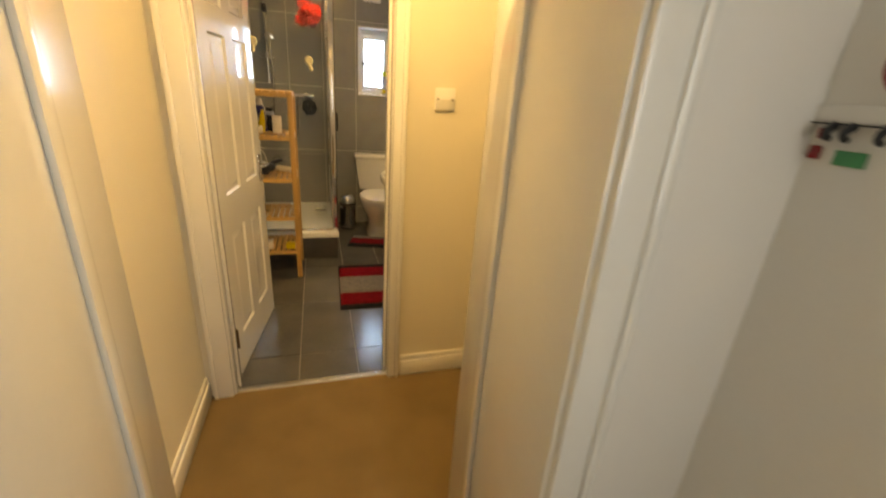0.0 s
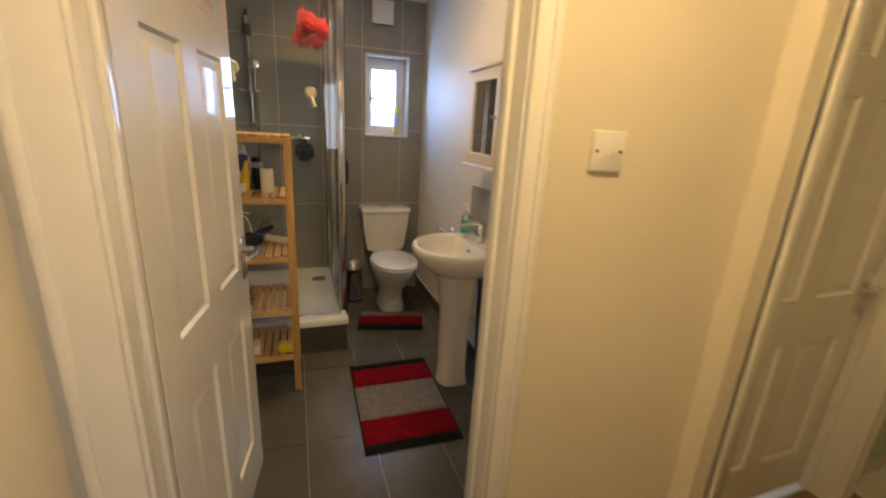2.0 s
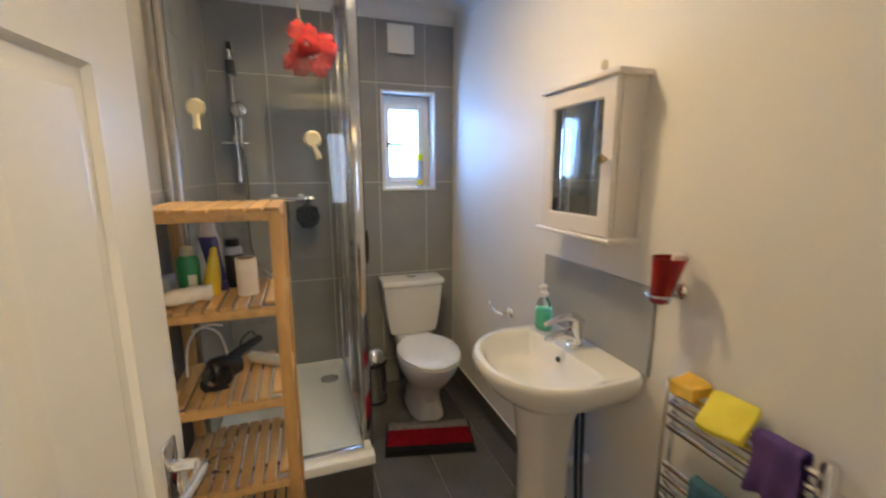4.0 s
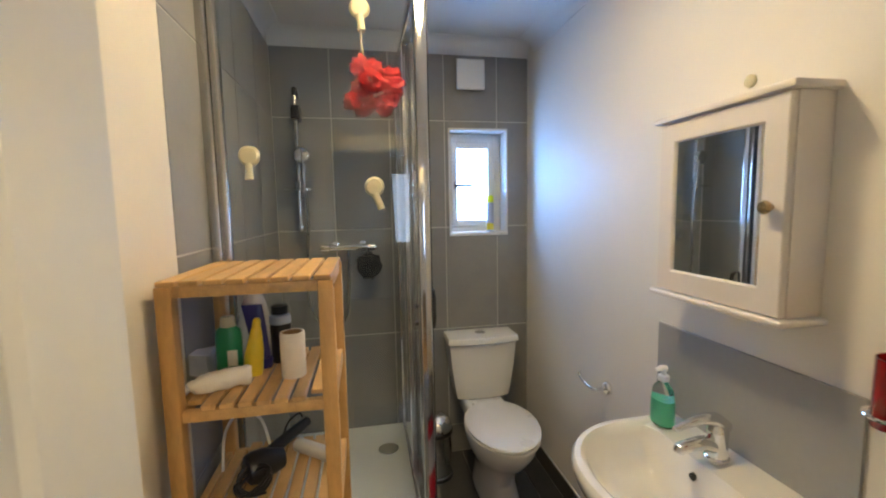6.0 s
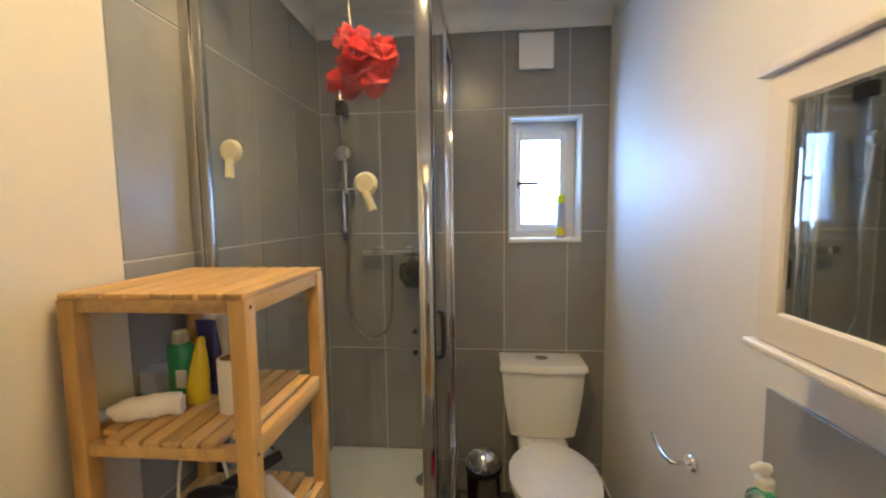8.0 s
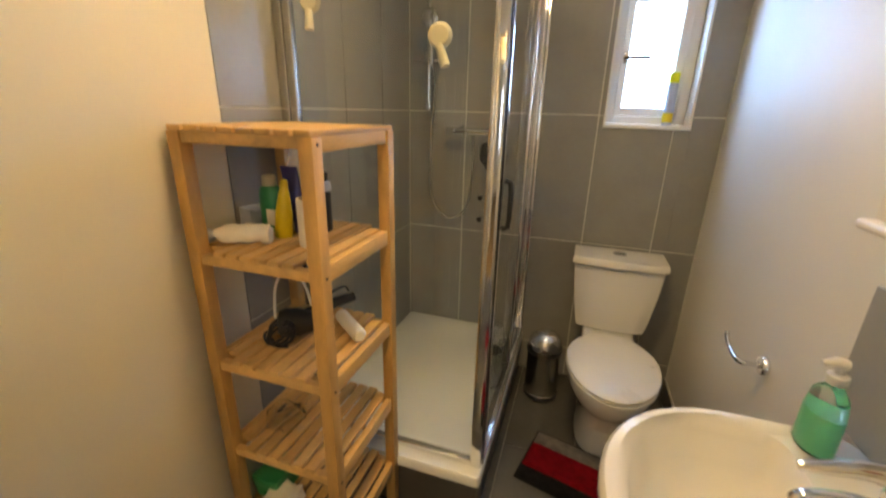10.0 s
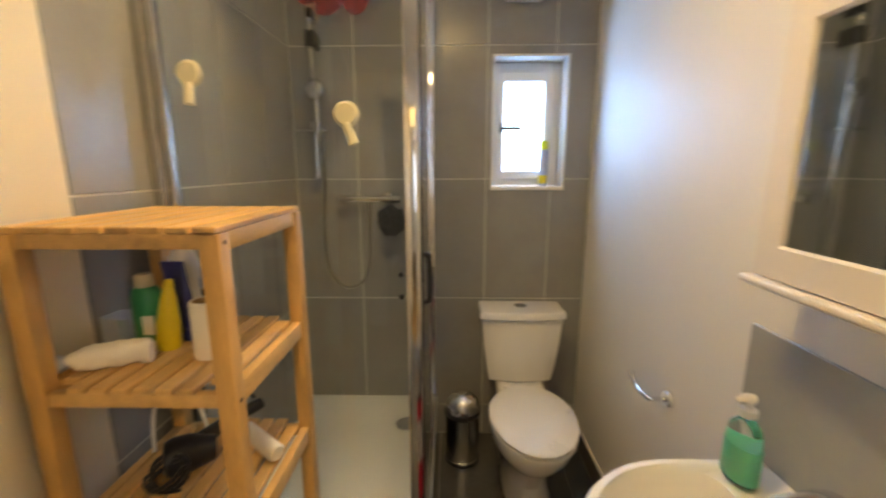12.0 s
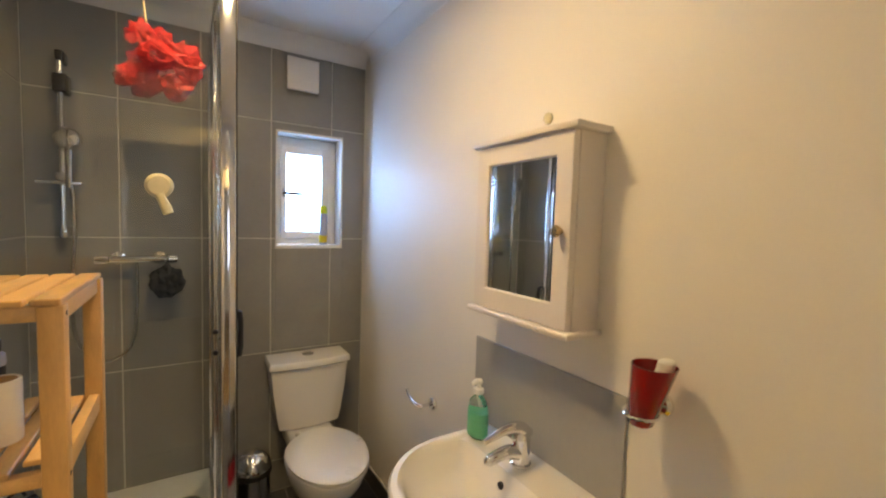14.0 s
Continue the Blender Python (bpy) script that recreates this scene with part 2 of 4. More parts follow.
def blob(at, size, seed=0, rough=0.15, freq=3.0, sub=3):
    b = bmesh.new()
    bmesh.ops.create_icosphere(b, subdivisions=sub, radius=1)
    for v in b.verts:
        k = 1 + rough * noise.noise(v.co * freq + Vector((seed * 7.3, seed, 0)))
        v.co = Vector([at[i] + v.co[i] * k * size[i] for i in range(3)])
    return b


PIECES = {}


def piece(name, lo, hi, material, parent, bevel=0.0015):
    """A tile or board as an object of its own on a mesh shared by size."""
    lo, hi = Vector(lo), Vector(hi)
    size = hi - lo
    key = (name, material.name, *[round(s, 3) for s in size])
    if key not in PIECES:
        PIECES[key] = finish(box(-size / 2, size / 2, bevel, seg=1), name, material, False)
    ob = new(name, PIECES[key])
    ob.parent = parent
    ob.location = (lo + hi) / 2 - BASE[parent.name]
    return ob


# ---- the setting ----
L, R, BACK, FRONT = -0.41, 1.016, 4.962, 2.372     # bathroom walls
HALLN, HALLS, ROOMN = 2.280, 1.440, 1.00           # hall side of the bathroom wall, hall south wall and its room side
CEIL = 2.42
PIER = 2.212                                       # the hall wall steps out here round the closed door
JL, JR = -0.285, 0.430                              # bathroom doorway
NL, NR = -0.265, 0.508                              # first doorway
HEAD = 2.03

structure("floor_hall", box((L - 0.1, -1.6, -0.1), (2.215, 2.303, 0.0)), CARPET, "worn brown carpet of the hall and first room", "floor")
floor_bath = structure("floor_bathroom", box((L - 0.1, 2.303, -0.1), (R + 0.1, BACK + 0.1, -0.004)), FLOOR_GROUT, "grey grout bed under dark floor tiles", "floor")
floor_far = structure("floor_kitchen", box((2.215, 1.0, -0.1), (3.4, 3.2, -0.003)), GROUT, "pale grout bed of the tiled floor past the hall", "floor")
ceiling_bm = box((L - 0.2, FRONT - 0.06, CEIL), (R + 0.2, BACK + 0.3, CEIL + 0.1))
structure("ceiling_bathroom", ceiling_bm, CEILING, "white painted bathroom ceiling", "ceiling")
structure("ceiling_hall", box((L - 0.3, -1.8, CEIL), (3.5, FRONT - 0.062, CEIL + 0.1)), CEILING, "white painted ceiling of hall and room", "ceiling")

# back wall with the window opening
WX0, WX1, WZ0, WZ1 = 0.543, 0.884, 1.331, 1.934
bm = box((L - 0.2, BACK, 0), (WX0, BACK + 0.22, CEIL))
box((WX1, BACK, 0), (R + 0.2, BACK + 0.22, CEIL), bm=bm)
box((WX0, BACK, 0), (WX1, BACK + 0.22, WZ0), bm=bm)
box((WX0, BACK, WZ1), (WX1, BACK + 0.22, CEIL), bm=bm)
wall_back = structure("wall_north", bm, GROUT, "grey tiled back wall with pale grout", "wall")
wall_left = structure("wall_west", box((L - 0.15, 3.742, 0), (L, BACK, CEIL)), GROUT, "grey tiled side wall of the shower", "wall")
structure("wall_west_plaster", box((L - 0.15, 1.447, 0), (L + 0.004, 3.741, CEIL)), PLASTER, "cream painted plaster wall", "wall")
structure("wall_east", box((R, FRONT - 0.07, 0), (R + 0.12, BACK, CEIL)), WHITE_WALL, "white painted bathroom wall", "wall")
bm = box((L, HALLN, 0), (JL - 0.03, FRONT, CEIL))
box((JR + 0.03, HALLN, 0), (1.14, FRONT, CEIL), bm=bm)
box((JL - 0.03, HALLN, HEAD + 0.03), (JR + 0.03, FRONT, CEIL), bm=bm)
structure("wall_hall_north", bm, PLASTER, "cream painted wall between hall and bathroom", "wall")
bm = box((1.1405, PIER, 0), (1.245, FRONT, CEIL))
box((2.055, PIER, 0), (2.0995, FRONT, CEIL), bm=bm)
box((1.245, PIER, HEAD + 0.03), (2.055, FRONT, CEIL), bm=bm)
structure("wall_hall_step", bm, PLASTER, "cream painted wall stepping out round the closed door", "wall")
structure("wall_kitchen", box((2.10, HALLN, 0), (3.4, FRONT, CEIL)), GREEN_WALL, "pale green painted wall past the hall", "wall")
structure("wall_behind_door", box((1.14, 2.42, 0), (2.1, 2.47, CEIL)), PLASTER, "plain wall behind the closed door", "wall")
structure("wall_kitchen_end", box((3.3, 1.0, 0), (3.4, HALLN, CEIL)), GREEN_WALL, "pale green wall at the end of the hall", "wall")
bm = box((L - 0.3, ROOMN, 0), (NL - 0.03, HALLS, CEIL))
box((NR + 0.03, ROOMN, 0), (3.3, HALLS, CEIL), bm=bm)
box((NL - 0.03, ROOMN, HEAD + 0.03), (NR + 0.03, HALLS, CEIL), bm=bm)
structure("wall_hall_south", bm, PLASTER, "cream painted wall between first room and hall", "wall")
structure("wall_room_face", box((NR + 0.10, ROOMN - 0.012, 0), (0.87, ROOMN, CEIL)), WHITE_WALL, "white wall of the first room", "wall")
# The opening is added out of view, to let the daylight lamp in.
bm = box((0.87, -1.6, 0), (0.99, -1.1, CEIL))
box((0.87, -0.1, 0), (0.99, ROOMN, CEIL), bm=bm)
box((0.87, -1.1, 0), (0.99, -0.1, 0.95), bm=bm)
box((0.87, -1.1, 2.05), (0.99, -0.1, CEIL), bm=bm)
structure("wall_room_east", bm, WHITE_WALL, "white side wall of the first room with an added opening for the daylight lamp", "wall")
structure("wall_room_west", box((L - 0.3, -1.6, 0), (L - 0.18, ROOMN, CEIL)), PLASTER, "cream side wall of the first room", "wall")
structure("wall_room_south", box((L - 0.3, -1.7, 0), (0.99, -1.6, CEIL)), PLASTER, "plain wall of the first room", "wall")
structure("backdrop", box((-6, 9, -1), (8, 9.1, 7)), OUTSIDE, "bright hazy daylight outside the window", "backdrop")
structure("ground", box((-60, -60, -0.3), (60, 60, -0.12)), PALE_TILE, "pale ground outside", "ground")


def coving(name, p0, p1, inward, label):
    """A concave plaster cove from p0 to p1 along the top of a wall."""
    inward = Vector(inward)
    prof = [(0, -0.076), (0.004, -0.076)]
    for i in range(7):
        a = i / 6 * math.pi / 2
        prof.append((0.080 - 0.076 * math.cos(a), -0.074 + 0.070 * math.sin(a)))
    prof += [(0.084, 0.002), (0, 0.002)]
    loops = [[Vector(p) + inward * u + Vector((0, 0, v)) for u, v in prof] for p in (p0, p1)]
    structure(name, rings(loops), CEILING, label, "coving", True)


coving("trim_coving_back", (L, BACK, CEIL), (R, BACK, CEIL), (0, -1, 0), "white plaster coving above grey tiles")
coving("trim_coving_west", (L, FRONT, CEIL), (L, BACK - 0.09, CEIL), (1, 0, 0), "white plaster coving")
coving("trim_coving_east", (R, FRONT, CEIL), (R, BACK - 0.09, CEIL), (-1, 0, 0), "white plaster coving")


def skirting(name, lo, hi, axis, sign, label):
    """A stepped white skirting board along a wall."""
    lo, hi = Vector(lo), Vector(hi)
    bm = box(lo, hi, 0.003)
    a, b = lo.copy(), hi.copy()
    a.z, b.z = hi.z, hi.z + 0.03
    i = 1 if axis == "x" else 0
    if sign > 0:
        b[i] = lo[i] + 0.010
    else:
        a[i] = hi[i] - 0.010
    box(a, b, 0.003, bm=bm)
    structure(name, bm, GLOSS, label, "skirting board", True)


skirting("baseboard_hall_north", (0.500, HALLN - 0.018, 0), (1.138, HALLN, 0.085), "x", -1, "white gloss stepped skirting board")
skirting("baseboard_hall_west", (L + 0.004, HALLS, 0), (L + 0.022, HALLN - 0.001, 0.085), "y", 1, "white gloss stepped skirting board")


def architrave(name, x0, x1, face, sign, head, width=0.085, right=0.085):
    """Moulded frame round a doorway on a wall face at y = face, standing out towards sign."""
    def leg(lo, hi, inner):
        out = 0.008 if hi - lo < 0.05 else 0.020
        lip = out + 0.008 if out > 0.01 else out + 0.002
        bm = box((lo, min(face, face + sign * out), 0), (hi, max(face, face + sign * out), head + width), 0.004)
        a, b = (lo, lo + 0.022) if inner == "hi" else (hi - 0.022, hi)
        box((a, min(face, face + sign * lip), 0), (b, max(face, face + sign * lip), head + width), 0.006, bm=bm)
        return bm
    bm = leg(x0 - width, x0, "hi")
    merge(bm, leg(x1, x1 + right, "lo"))
    box((x0, min(face, face + sign * 0.02), head), (x1, max(face, face + sign * 0.02), head + width), 0.004, bm=bm)
    structure(name, bm, GLOSS, "white gloss moulded door architrave", "door frame", True)


def lining(name, x0, x1, y0, y1, head, stop_y):
    bm = box((x0 - 0.03, y0, 0), (x0, y1, head), 0.002)
    box((x1, y0, 0), (x1 + 0.03, y1, head), 0.002, bm=bm)
    box((x0 - 0.03, y0, head), (x1 + 0.03, y1, head + 0.03), 0.002, bm=bm)
    for a, b in ((x0, x0 + 0.012), (x1 - 0.012, x1)):
        box((a, stop_y, 0), (b, stop_y + 0.035, head), 0.002, bm=bm)
    box((x0 + 0.012, stop_y, head - 0.012), (x1 - 0.012, stop_y + 0.035, head), 0.002, bm=bm)
    structure(name, bm, GLOSS, "white gloss door lining with a stop", "door frame", True)


lining("door_frame_bathroom", JL, JR, HALLN - 0.003, FRONT + 0.003, HEAD, HALLN + 0.05)
architrave("trim_bathroom_door", JL - 0.008, JR + 0.004, HALLN, -1, HEAD, right=0.055)
architrave("trim_bathroom_door_inside", JL - 0.008, JR + 0.008, FRONT, 1, HEAD)
lining("door_frame_first", NL, NR, ROOMN - 0.016, HALLS + 0.003, HEAD, 1.285)
architrave("trim_first_door", NL - 0.008, NR + 0.008, ROOMN - 0.012, -1, HEAD)
architrave("trim_first_door_hall", NL - 0.008, NR + 0.008, HALLS, 1, HEAD, 0.07)
lining("door_frame_cupboard", 1.275, 2.025, PIER - 0.003, FRONT + 0.003, HEAD, 2.290)
architrave("trim_cupboard_door", 1.267, 2.033, PIER, -1, HEAD, 0.065, 0.055)
bm = rings([[(JL, y, 0.0), (JL, y, z), (JR, y, z), (JR, y, 0.0)] for y, z in ((2.283, 0.001), (2.289, 0.007), (2.309, 0.008), (2.318, 0.001))])
structure("trim_threshold", bm, STEEL, "polished metal threshold strip between carpet and tiles", "threshold", True)


def panel_door(name, width, height, label):
    """A six-panel door in its own frame: hinge side at x = 0, leaf along +x, faces at y = 0 and y = 0.038."""
    root = thing(name, (0, 0, 0), label, "door", kind="structure")
    st, mu = 0.105, 0.10
    rails = [(0, 0.19), (0.72, 0.90), (1.56, 1.665), (height - 0.11, height)]
    bm = None
    for x0, x1 in ((0, st), (width - st, width)):
        bm = box((x0, 0, 0), (x1, 0.038, height), 0.0, bm=bm)
    for z0, z1 in rails:
        box((st, 0, z0), (width - st, 0.038, z1), 0.0, bm=bm)
    cx0, cx1 = width / 2 - mu / 2, width / 2 + mu / 2
    for (_, z0), (z1, _) in zip(rails, rails[1:]):
        box((cx0, 0, z0), (cx1, 0.038, z1), 0.0, bm=bm)
    part("leaf", bm, GLOSS, root)
    for (_, z0), (z1, _) in zip(rails, rails[1:]):
        for x0, x1 in ((st, cx0), (cx1, width - st)):
            bm = bmesh.new()
            for s, y0 in ((-1, 0.0), (1, 0.038)):
                loops = []
                for inset, depth in ((0, 0.0005), (0.008, 0.009), (0.022, 0.009), (0.036, 0.003), (0.037, 0.003)):
                    y = y0 - s * depth
                    loops.append([(x0 + inset, y, z0 + inset), (x1 - inset, y, z0 + inset), (x1 - inset, y, z1 - inset), (x0 + inset, y, z1 - inset)])
                b = rings(loops, cap=False)
                b.verts.ensure_lookup_table()
                b.faces.new(b.verts[-4:])
                merge(bm, b)
            part("panel", bm, GLOSS, root)
    return root


def lever(root, x, z, side, toward):
    """A chrome lever handle on a back plate; side is -1 or 1 for the face, toward the way the lever points."""
    y0 = 0.0 if side < 0 else 0.038
    s = side
    plate = part("handle_plate", box((x - 0.021, min(y0, y0 + s * 0.008), z - 0.075), (x + 0.021, max(y0, y0 + s * 0.008), z + 0.075), 0.003), CHROME, root, "chrome back plate")
    part("lever_handle", tube([(x, y0 + s * 0.006, z + 0.03), (x, y0 + s * 0.045, z + 0.03), (x + toward * 0.02, y0 + s * 0.055, z + 0.03), (x + toward * 0.06, y0 + s * 0.054, z + 0.027), (x + toward * 0.115, y0 + s * 0.047, z + 0.03)], [0.011, 0.010, 0.010, 0.009, 0.008], 12, smooth_steps=4), CHROME, plate)


door = panel_door("door_1", 0.700, 2.0, "white gloss six-panel bathroom door standing open")
lever(door, 0.640, 0.93, -1, -1)
lever(door, 0.640, 0.93, 1, -1)
for hz in (0.22, 1.72):
    part("hinge", box((-0.008, -0.006, hz - 0.05), (0.010, 0.010, hz + 0.05), 0.002), DARK_METAL, door, "dark metal hinge")
    part("hinge_knuckle", tube([(-0.004, -0.008, hz - 0.05), (-0.004, -0.008, hz + 0.05)], 0.006), DARK_METAL, door, "dark metal hinge knuckle")
DOOR_TURN = 82.2
door.matrix_basis = pose(JL + 0.003, 2.396, 0.010, 0, 0, DOOR_TURN)
door2 = panel_door("door_2", 0.744, 2.0, "white gloss six-panel door, closed, with a chrome lever")
lever(door2, 0.685, 0.90, -1, -1)
door2.matrix_basis = pose(1.278, 2.328, 0.012)

# window
win = thing("window_1", (0.7135, BACK + 0.11, WZ0), "small white plastic window with bright clear glass", "window", kind="structure")
WY = BACK + 0.105
bm = box((WX0 + 0.004, WY, WZ0 + 0.012), (WX0 + 0.036, WY + 0.06, WZ1 - 0.004), 0.003)
box((WX1 - 0.046, WY, WZ0 + 0.012), (WX1 - 0.004, WY + 0.06, WZ1 - 0.004), 0.003, bm=bm)
box((WX0 + 0.036, WY, WZ0 + 0.012), (WX1 - 0.046, WY + 0.06, WZ0 + 0.045), 0.003, bm=bm)
box((WX0 + 0.036, WY, WZ1 - 0.052), (WX1 - 0.046, WY + 0.06, WZ1 - 0.004), 0.003, bm=bm)
part("window_frame", bm, PLASTIC, win)
SX0, SX1, SZ0, SZ1 = WX0 + 0.037, WX1 - 0.047, WZ0 + 0.046, WZ1 - 0.053
bm = box((SX0, WY - 0.012, SZ0), (SX0 + 0.028, WY + 0.045, SZ1), 0.004)
box((SX1 - 0.036, WY - 0.012, SZ0), (SX1, WY + 0.045, SZ1), 0.004, bm=bm)
box((SX0 + 0.028, WY - 0.012, SZ0), (SX1 - 0.036, WY + 0.045, SZ0 + 0.038), 0.004, bm=bm)
box((SX0 + 0.028, WY - 0.012, SZ1 - 0.040), (SX1 - 0.036, WY + 0.045, SZ1), 0.004, bm=bm)
part("sash", bm, PLASTIC, win)
pane = part("pane", box((SX0 + 0.026, WY + 0.012, SZ0 + 0.036), (SX1 - 0.034, WY + 0.016, SZ1 - 0.038)), WINDOW_GLASS, win, smooth=False)
pane.visible_shadow = False
part("window_handle", box((SX0 + 0.006, WY - 0.040, 1.613), (SX0 + 0.115, WY - 0.028, 1.629), 0.003), DARK_METAL, win, "grey metal window handle")
part("handle_boss", box((SX0 + 0.006, WY - 0.028, 1.60), (SX0 + 0.024, WY - 0.013, 1.645), 0.003), STEEL, win)
for nm, lo, hi in (("reveal", (WX1 - 0.003, BACK - 0.006, WZ0 + 0.012), (WX1 + 0.006, WY, WZ1)), ("reveal", (WX0 - 0.006, BACK - 0.006, WZ0 + 0.012), (WX0 + 0.003, WY, WZ1)), ("reveal", (WX0 - 0.006, BACK - 0.006, WZ1 - 0.003), (WX1 + 0.006, WY, WZ1 + 0.008)), ("window_sill", (WX0 - 0.006, BACK - 0.010, WZ0 - 0.006), (WX1 + 0.006, WY, WZ0 + 0.011))):
    part(nm, box(lo, hi, 0.001), PLASTIC, win)

# ceiling lamps
for nm, loc, mat, lab in (("ceiling_light", (0.27, 3.67, CEIL), BATH_LAMP, "round warm ceiling light of the bathroom"), ("ceiling_light", (0.38, 1.66, CEIL), HALL_LAMP, "round warm ceiling light of the hall")):
    lamp = thing(nm, loc, lab, "lamp")
    part("lamp_base", lathe([(0.118, 0.0), (0.120, -0.028), (0.117, -0.034), (0.112, -0.034), (0.110, -0.020)], loc), PLASTIC, lamp)
    part("diffuser", lathe([(0.002, -0.031), (0.05, -0.031), (0.09, -0.029), (0.109, -0.024)], loc), mat, lamp, "glowing warm glass diffuser")


# ---- shower ----
TX, TY = 0.274, 3.925
tray = thing("shower_tray", (-0.07, 4.44, 0), "white shower tray on a dark tiled plinth", "shower tray")


def rect(x0, x1, y0, y1, z, r=0.03, n=5):
    pts = []
    for cx, cy, a0 in ((x1 - r, y1 - r, 0), (x0 + r, y1 - r, 90), (x0 + r, y0 + r, 180), (x1 - r, y0 + r, 270)):
        for i in range(n):
            a = radians(a0 + 90 * i / (n - 1))
            pts.append((cx + r * math.cos(a), cy + r * math.sin(a), z))
    return pts


X0, Y1 = L + 0.006, BACK - 0.007
part("tray_basin", rings([rect(X0, TX, TY, Y1, 0.190, 0.012), rect(X0, TX, TY, Y1, 0.222, 0.012), rect(X0 + 0.004, TX - 0.004, TY + 0.004, Y1 - 0.004, 0.228, 0.012), rect(X0 + 0.05, TX - 0.05, TY + 0.05, Y1 - 0.05, 0.226, 0.02), rect(X0 + 0.07, TX - 0.07, TY + 0.07, Y1 - 0.07, 0.204, 0.04), rect(X0 + 0.2, TX - 0.2, TY + 0.3, Y1 - 0.3, 0.200, 0.06)]), ACRYLIC, tray)
part("plinth", box((X0, TY + 0.012, 0), (TX - 0.012, Y1, 0.189), 0.002), DARK_TILE, tray, "dark tiled plinth")
drain = part("drain_cover", lathe([(0.055, 0.0), (0.055, 0.006), (0.047, 0.010), (0.030, 0.012), (0.002, 0.012)], (0.135, 4.74, 0.201)), CHROME, tray, "round chrome drain cover")

screen = thing("shower_screen", (0.262, 3.975, 0.228), "chrome framed glass shower enclosure with a sliding door", "shower screen")
SZB, SZT, SY, SX = 0.229, 2.24, 3.985, 0.250
pane = part("front_pane", box((L + 0.059, SY - 0.003, SZB + 0.02), (SX - 0.018, SY + 0.003, SZT - 0.03)), GLASS, screen, smooth=False)
pane.visible_shadow = False
for nm, lo, hi in (
        ("corner_post", (SX - 0.020, SY - 0.018, SZB), (SX + 0.018, SY + 0.020, SZT)),
        ("bottom_rail", (L + 0.035, SY - 0.013, SZB), (SX - 0.021, SY + 0.013, SZB + 0.022)),
        ("top_rail", (L + 0.035, SY - 0.015, SZT - 0.035), (SX - 0.021, SY + 0.015, SZT)),
        ("wall_profile", (SX - 0.016, BACK - 0.037, SZB), (SX + 0.016, BACK - 0.007, SZT)),
        ("bottom_rail", (SX - 0.022, SY + 0.021, SZB), (SX + 0.022, BACK - 0.038, SZB + 0.026)),
        ("top_rail", (SX - 0.022, SY + 0.021, SZT - 0.045), (SX + 0.022, BACK - 0.038, SZT))):
    part(nm, box(lo, hi, 0.003), CHROME, screen)
for nm, x, y0, y1 in (("sliding_door", SX + 0.011, SY + 0.030, 4.52), ("fixed_pane", SX - 0.011, 4.45, BACK - 0.040)):
    pane = part(nm, box((x - 0.003, y0 + 0.02, SZB + 0.05), (x + 0.003, y1 - 0.02, SZT - 0.06)), GLASS, screen, smooth=False)
    pane.visible_shadow = False
    for a, b in ((y0, y0 + 0.022), (y1 - 0.022, y1)):
        part("door_stile", box((x - 0.008, a, SZB + 0.03), (x + 0.008, b, SZT - 0.05), 0.002), CHROME, pane)
    for a, b in ((SZB + 0.03, SZB + 0.05), (SZT - 0.06, SZT - 0.047)):
        part("door_edge", box((x - 0.007, y0 + 0.023, a), (x + 0.007, y1 - 0.023, b), 0.002), CHROME, pane)
part("wall_profile", box((L + 0.004, SY - 0.016, SZB), (L + 0.034, SY + 0.016, SZT), 0.003), STEEL, screen)
part("pane_profile", box((L + 0.035, SY - 0.012, SZB + 0.022), (L + 0.061, SY + 0.012, SZT - 0.036), 0.003), STEEL, screen)
part("seal_strip", box((SX + 0.019, SY - 0.004, SZB + 0.01), (SX + 0.023, SY + 0.004, SZT - 0.02)), BLACK, screen, "dark rubber seal")
part("pull_handle", tube([(SX + 0.020, 4.045, 1.06), (SX + 0.034, 4.045, 1.065), (SX + 0.037, 4.045, 1.09), (SX + 0.037, 4.045, 1.17), (SX + 0.034, 4.045, 1.195), (SX + 0.020, 4.045, 1.20)], 0.008, 10), BLACK, screen, "black pull handle")
for rz in (1.10, 1.16):
    part("roller", lathe([(0.002, 0), (0.007, 0.001), (0.007, 0.010), (0.002, 0.011)], (SX - 0.034, SY - 0.016, rz), "y", 14), BLACK if rz > 1 else CHROME, screen, "small round stop")

shower = thing("shower_mixer", (-0.04, BACK - 0.07, 1.287), "chrome bar shower mixer on the tiles", "shower mixer")
part("bar_valve", lathe([(0.002, -0.146), (0.020, -0.144), (0.022, -0.10), (0.016, -0.095), (0.016, 0.095), (0.022, 0.10), (0.020, 0.144), (0.002, 0.146)], (-0.037, BACK - 0.085, 1.287), "x", 18), CHROME, shower)
for vx in (-0.112, 0.038):
    part("valve_leg", lathe([(0.016, -0.085), (0.014, -0.02), (0.028, -0.018), (0.030, -0.008)], (vx, BACK, 1.287), "y", 16), CHROME, shower)
part("hose", tube([(-0.04, 4.875, 1.270), (-0.04, 4.87, 1.10), (-0.06, 4.86, 0.92), (-0.15, 4.85, 0.86), (-0.235, 4.85, 0.95), (-0.25, 4.85, 1.15), (-0.235, 4.845, 1.40), (-0.238, 4.835, 1.58)], 0.0065, 8, smooth_steps=8), STEEL, shower, "flexible metal shower hose")

riser = thing("shower_riser", (-0.276, BACK - 0.05, 1.39), "chrome riser rail with a hand shower", "shower rail")
RX, RY = -0.276, 4.885
part("rail", tube([(RX, RY, 1.385), (RX, RY, 2.10)], 0.010, 12), CHROME, riser)
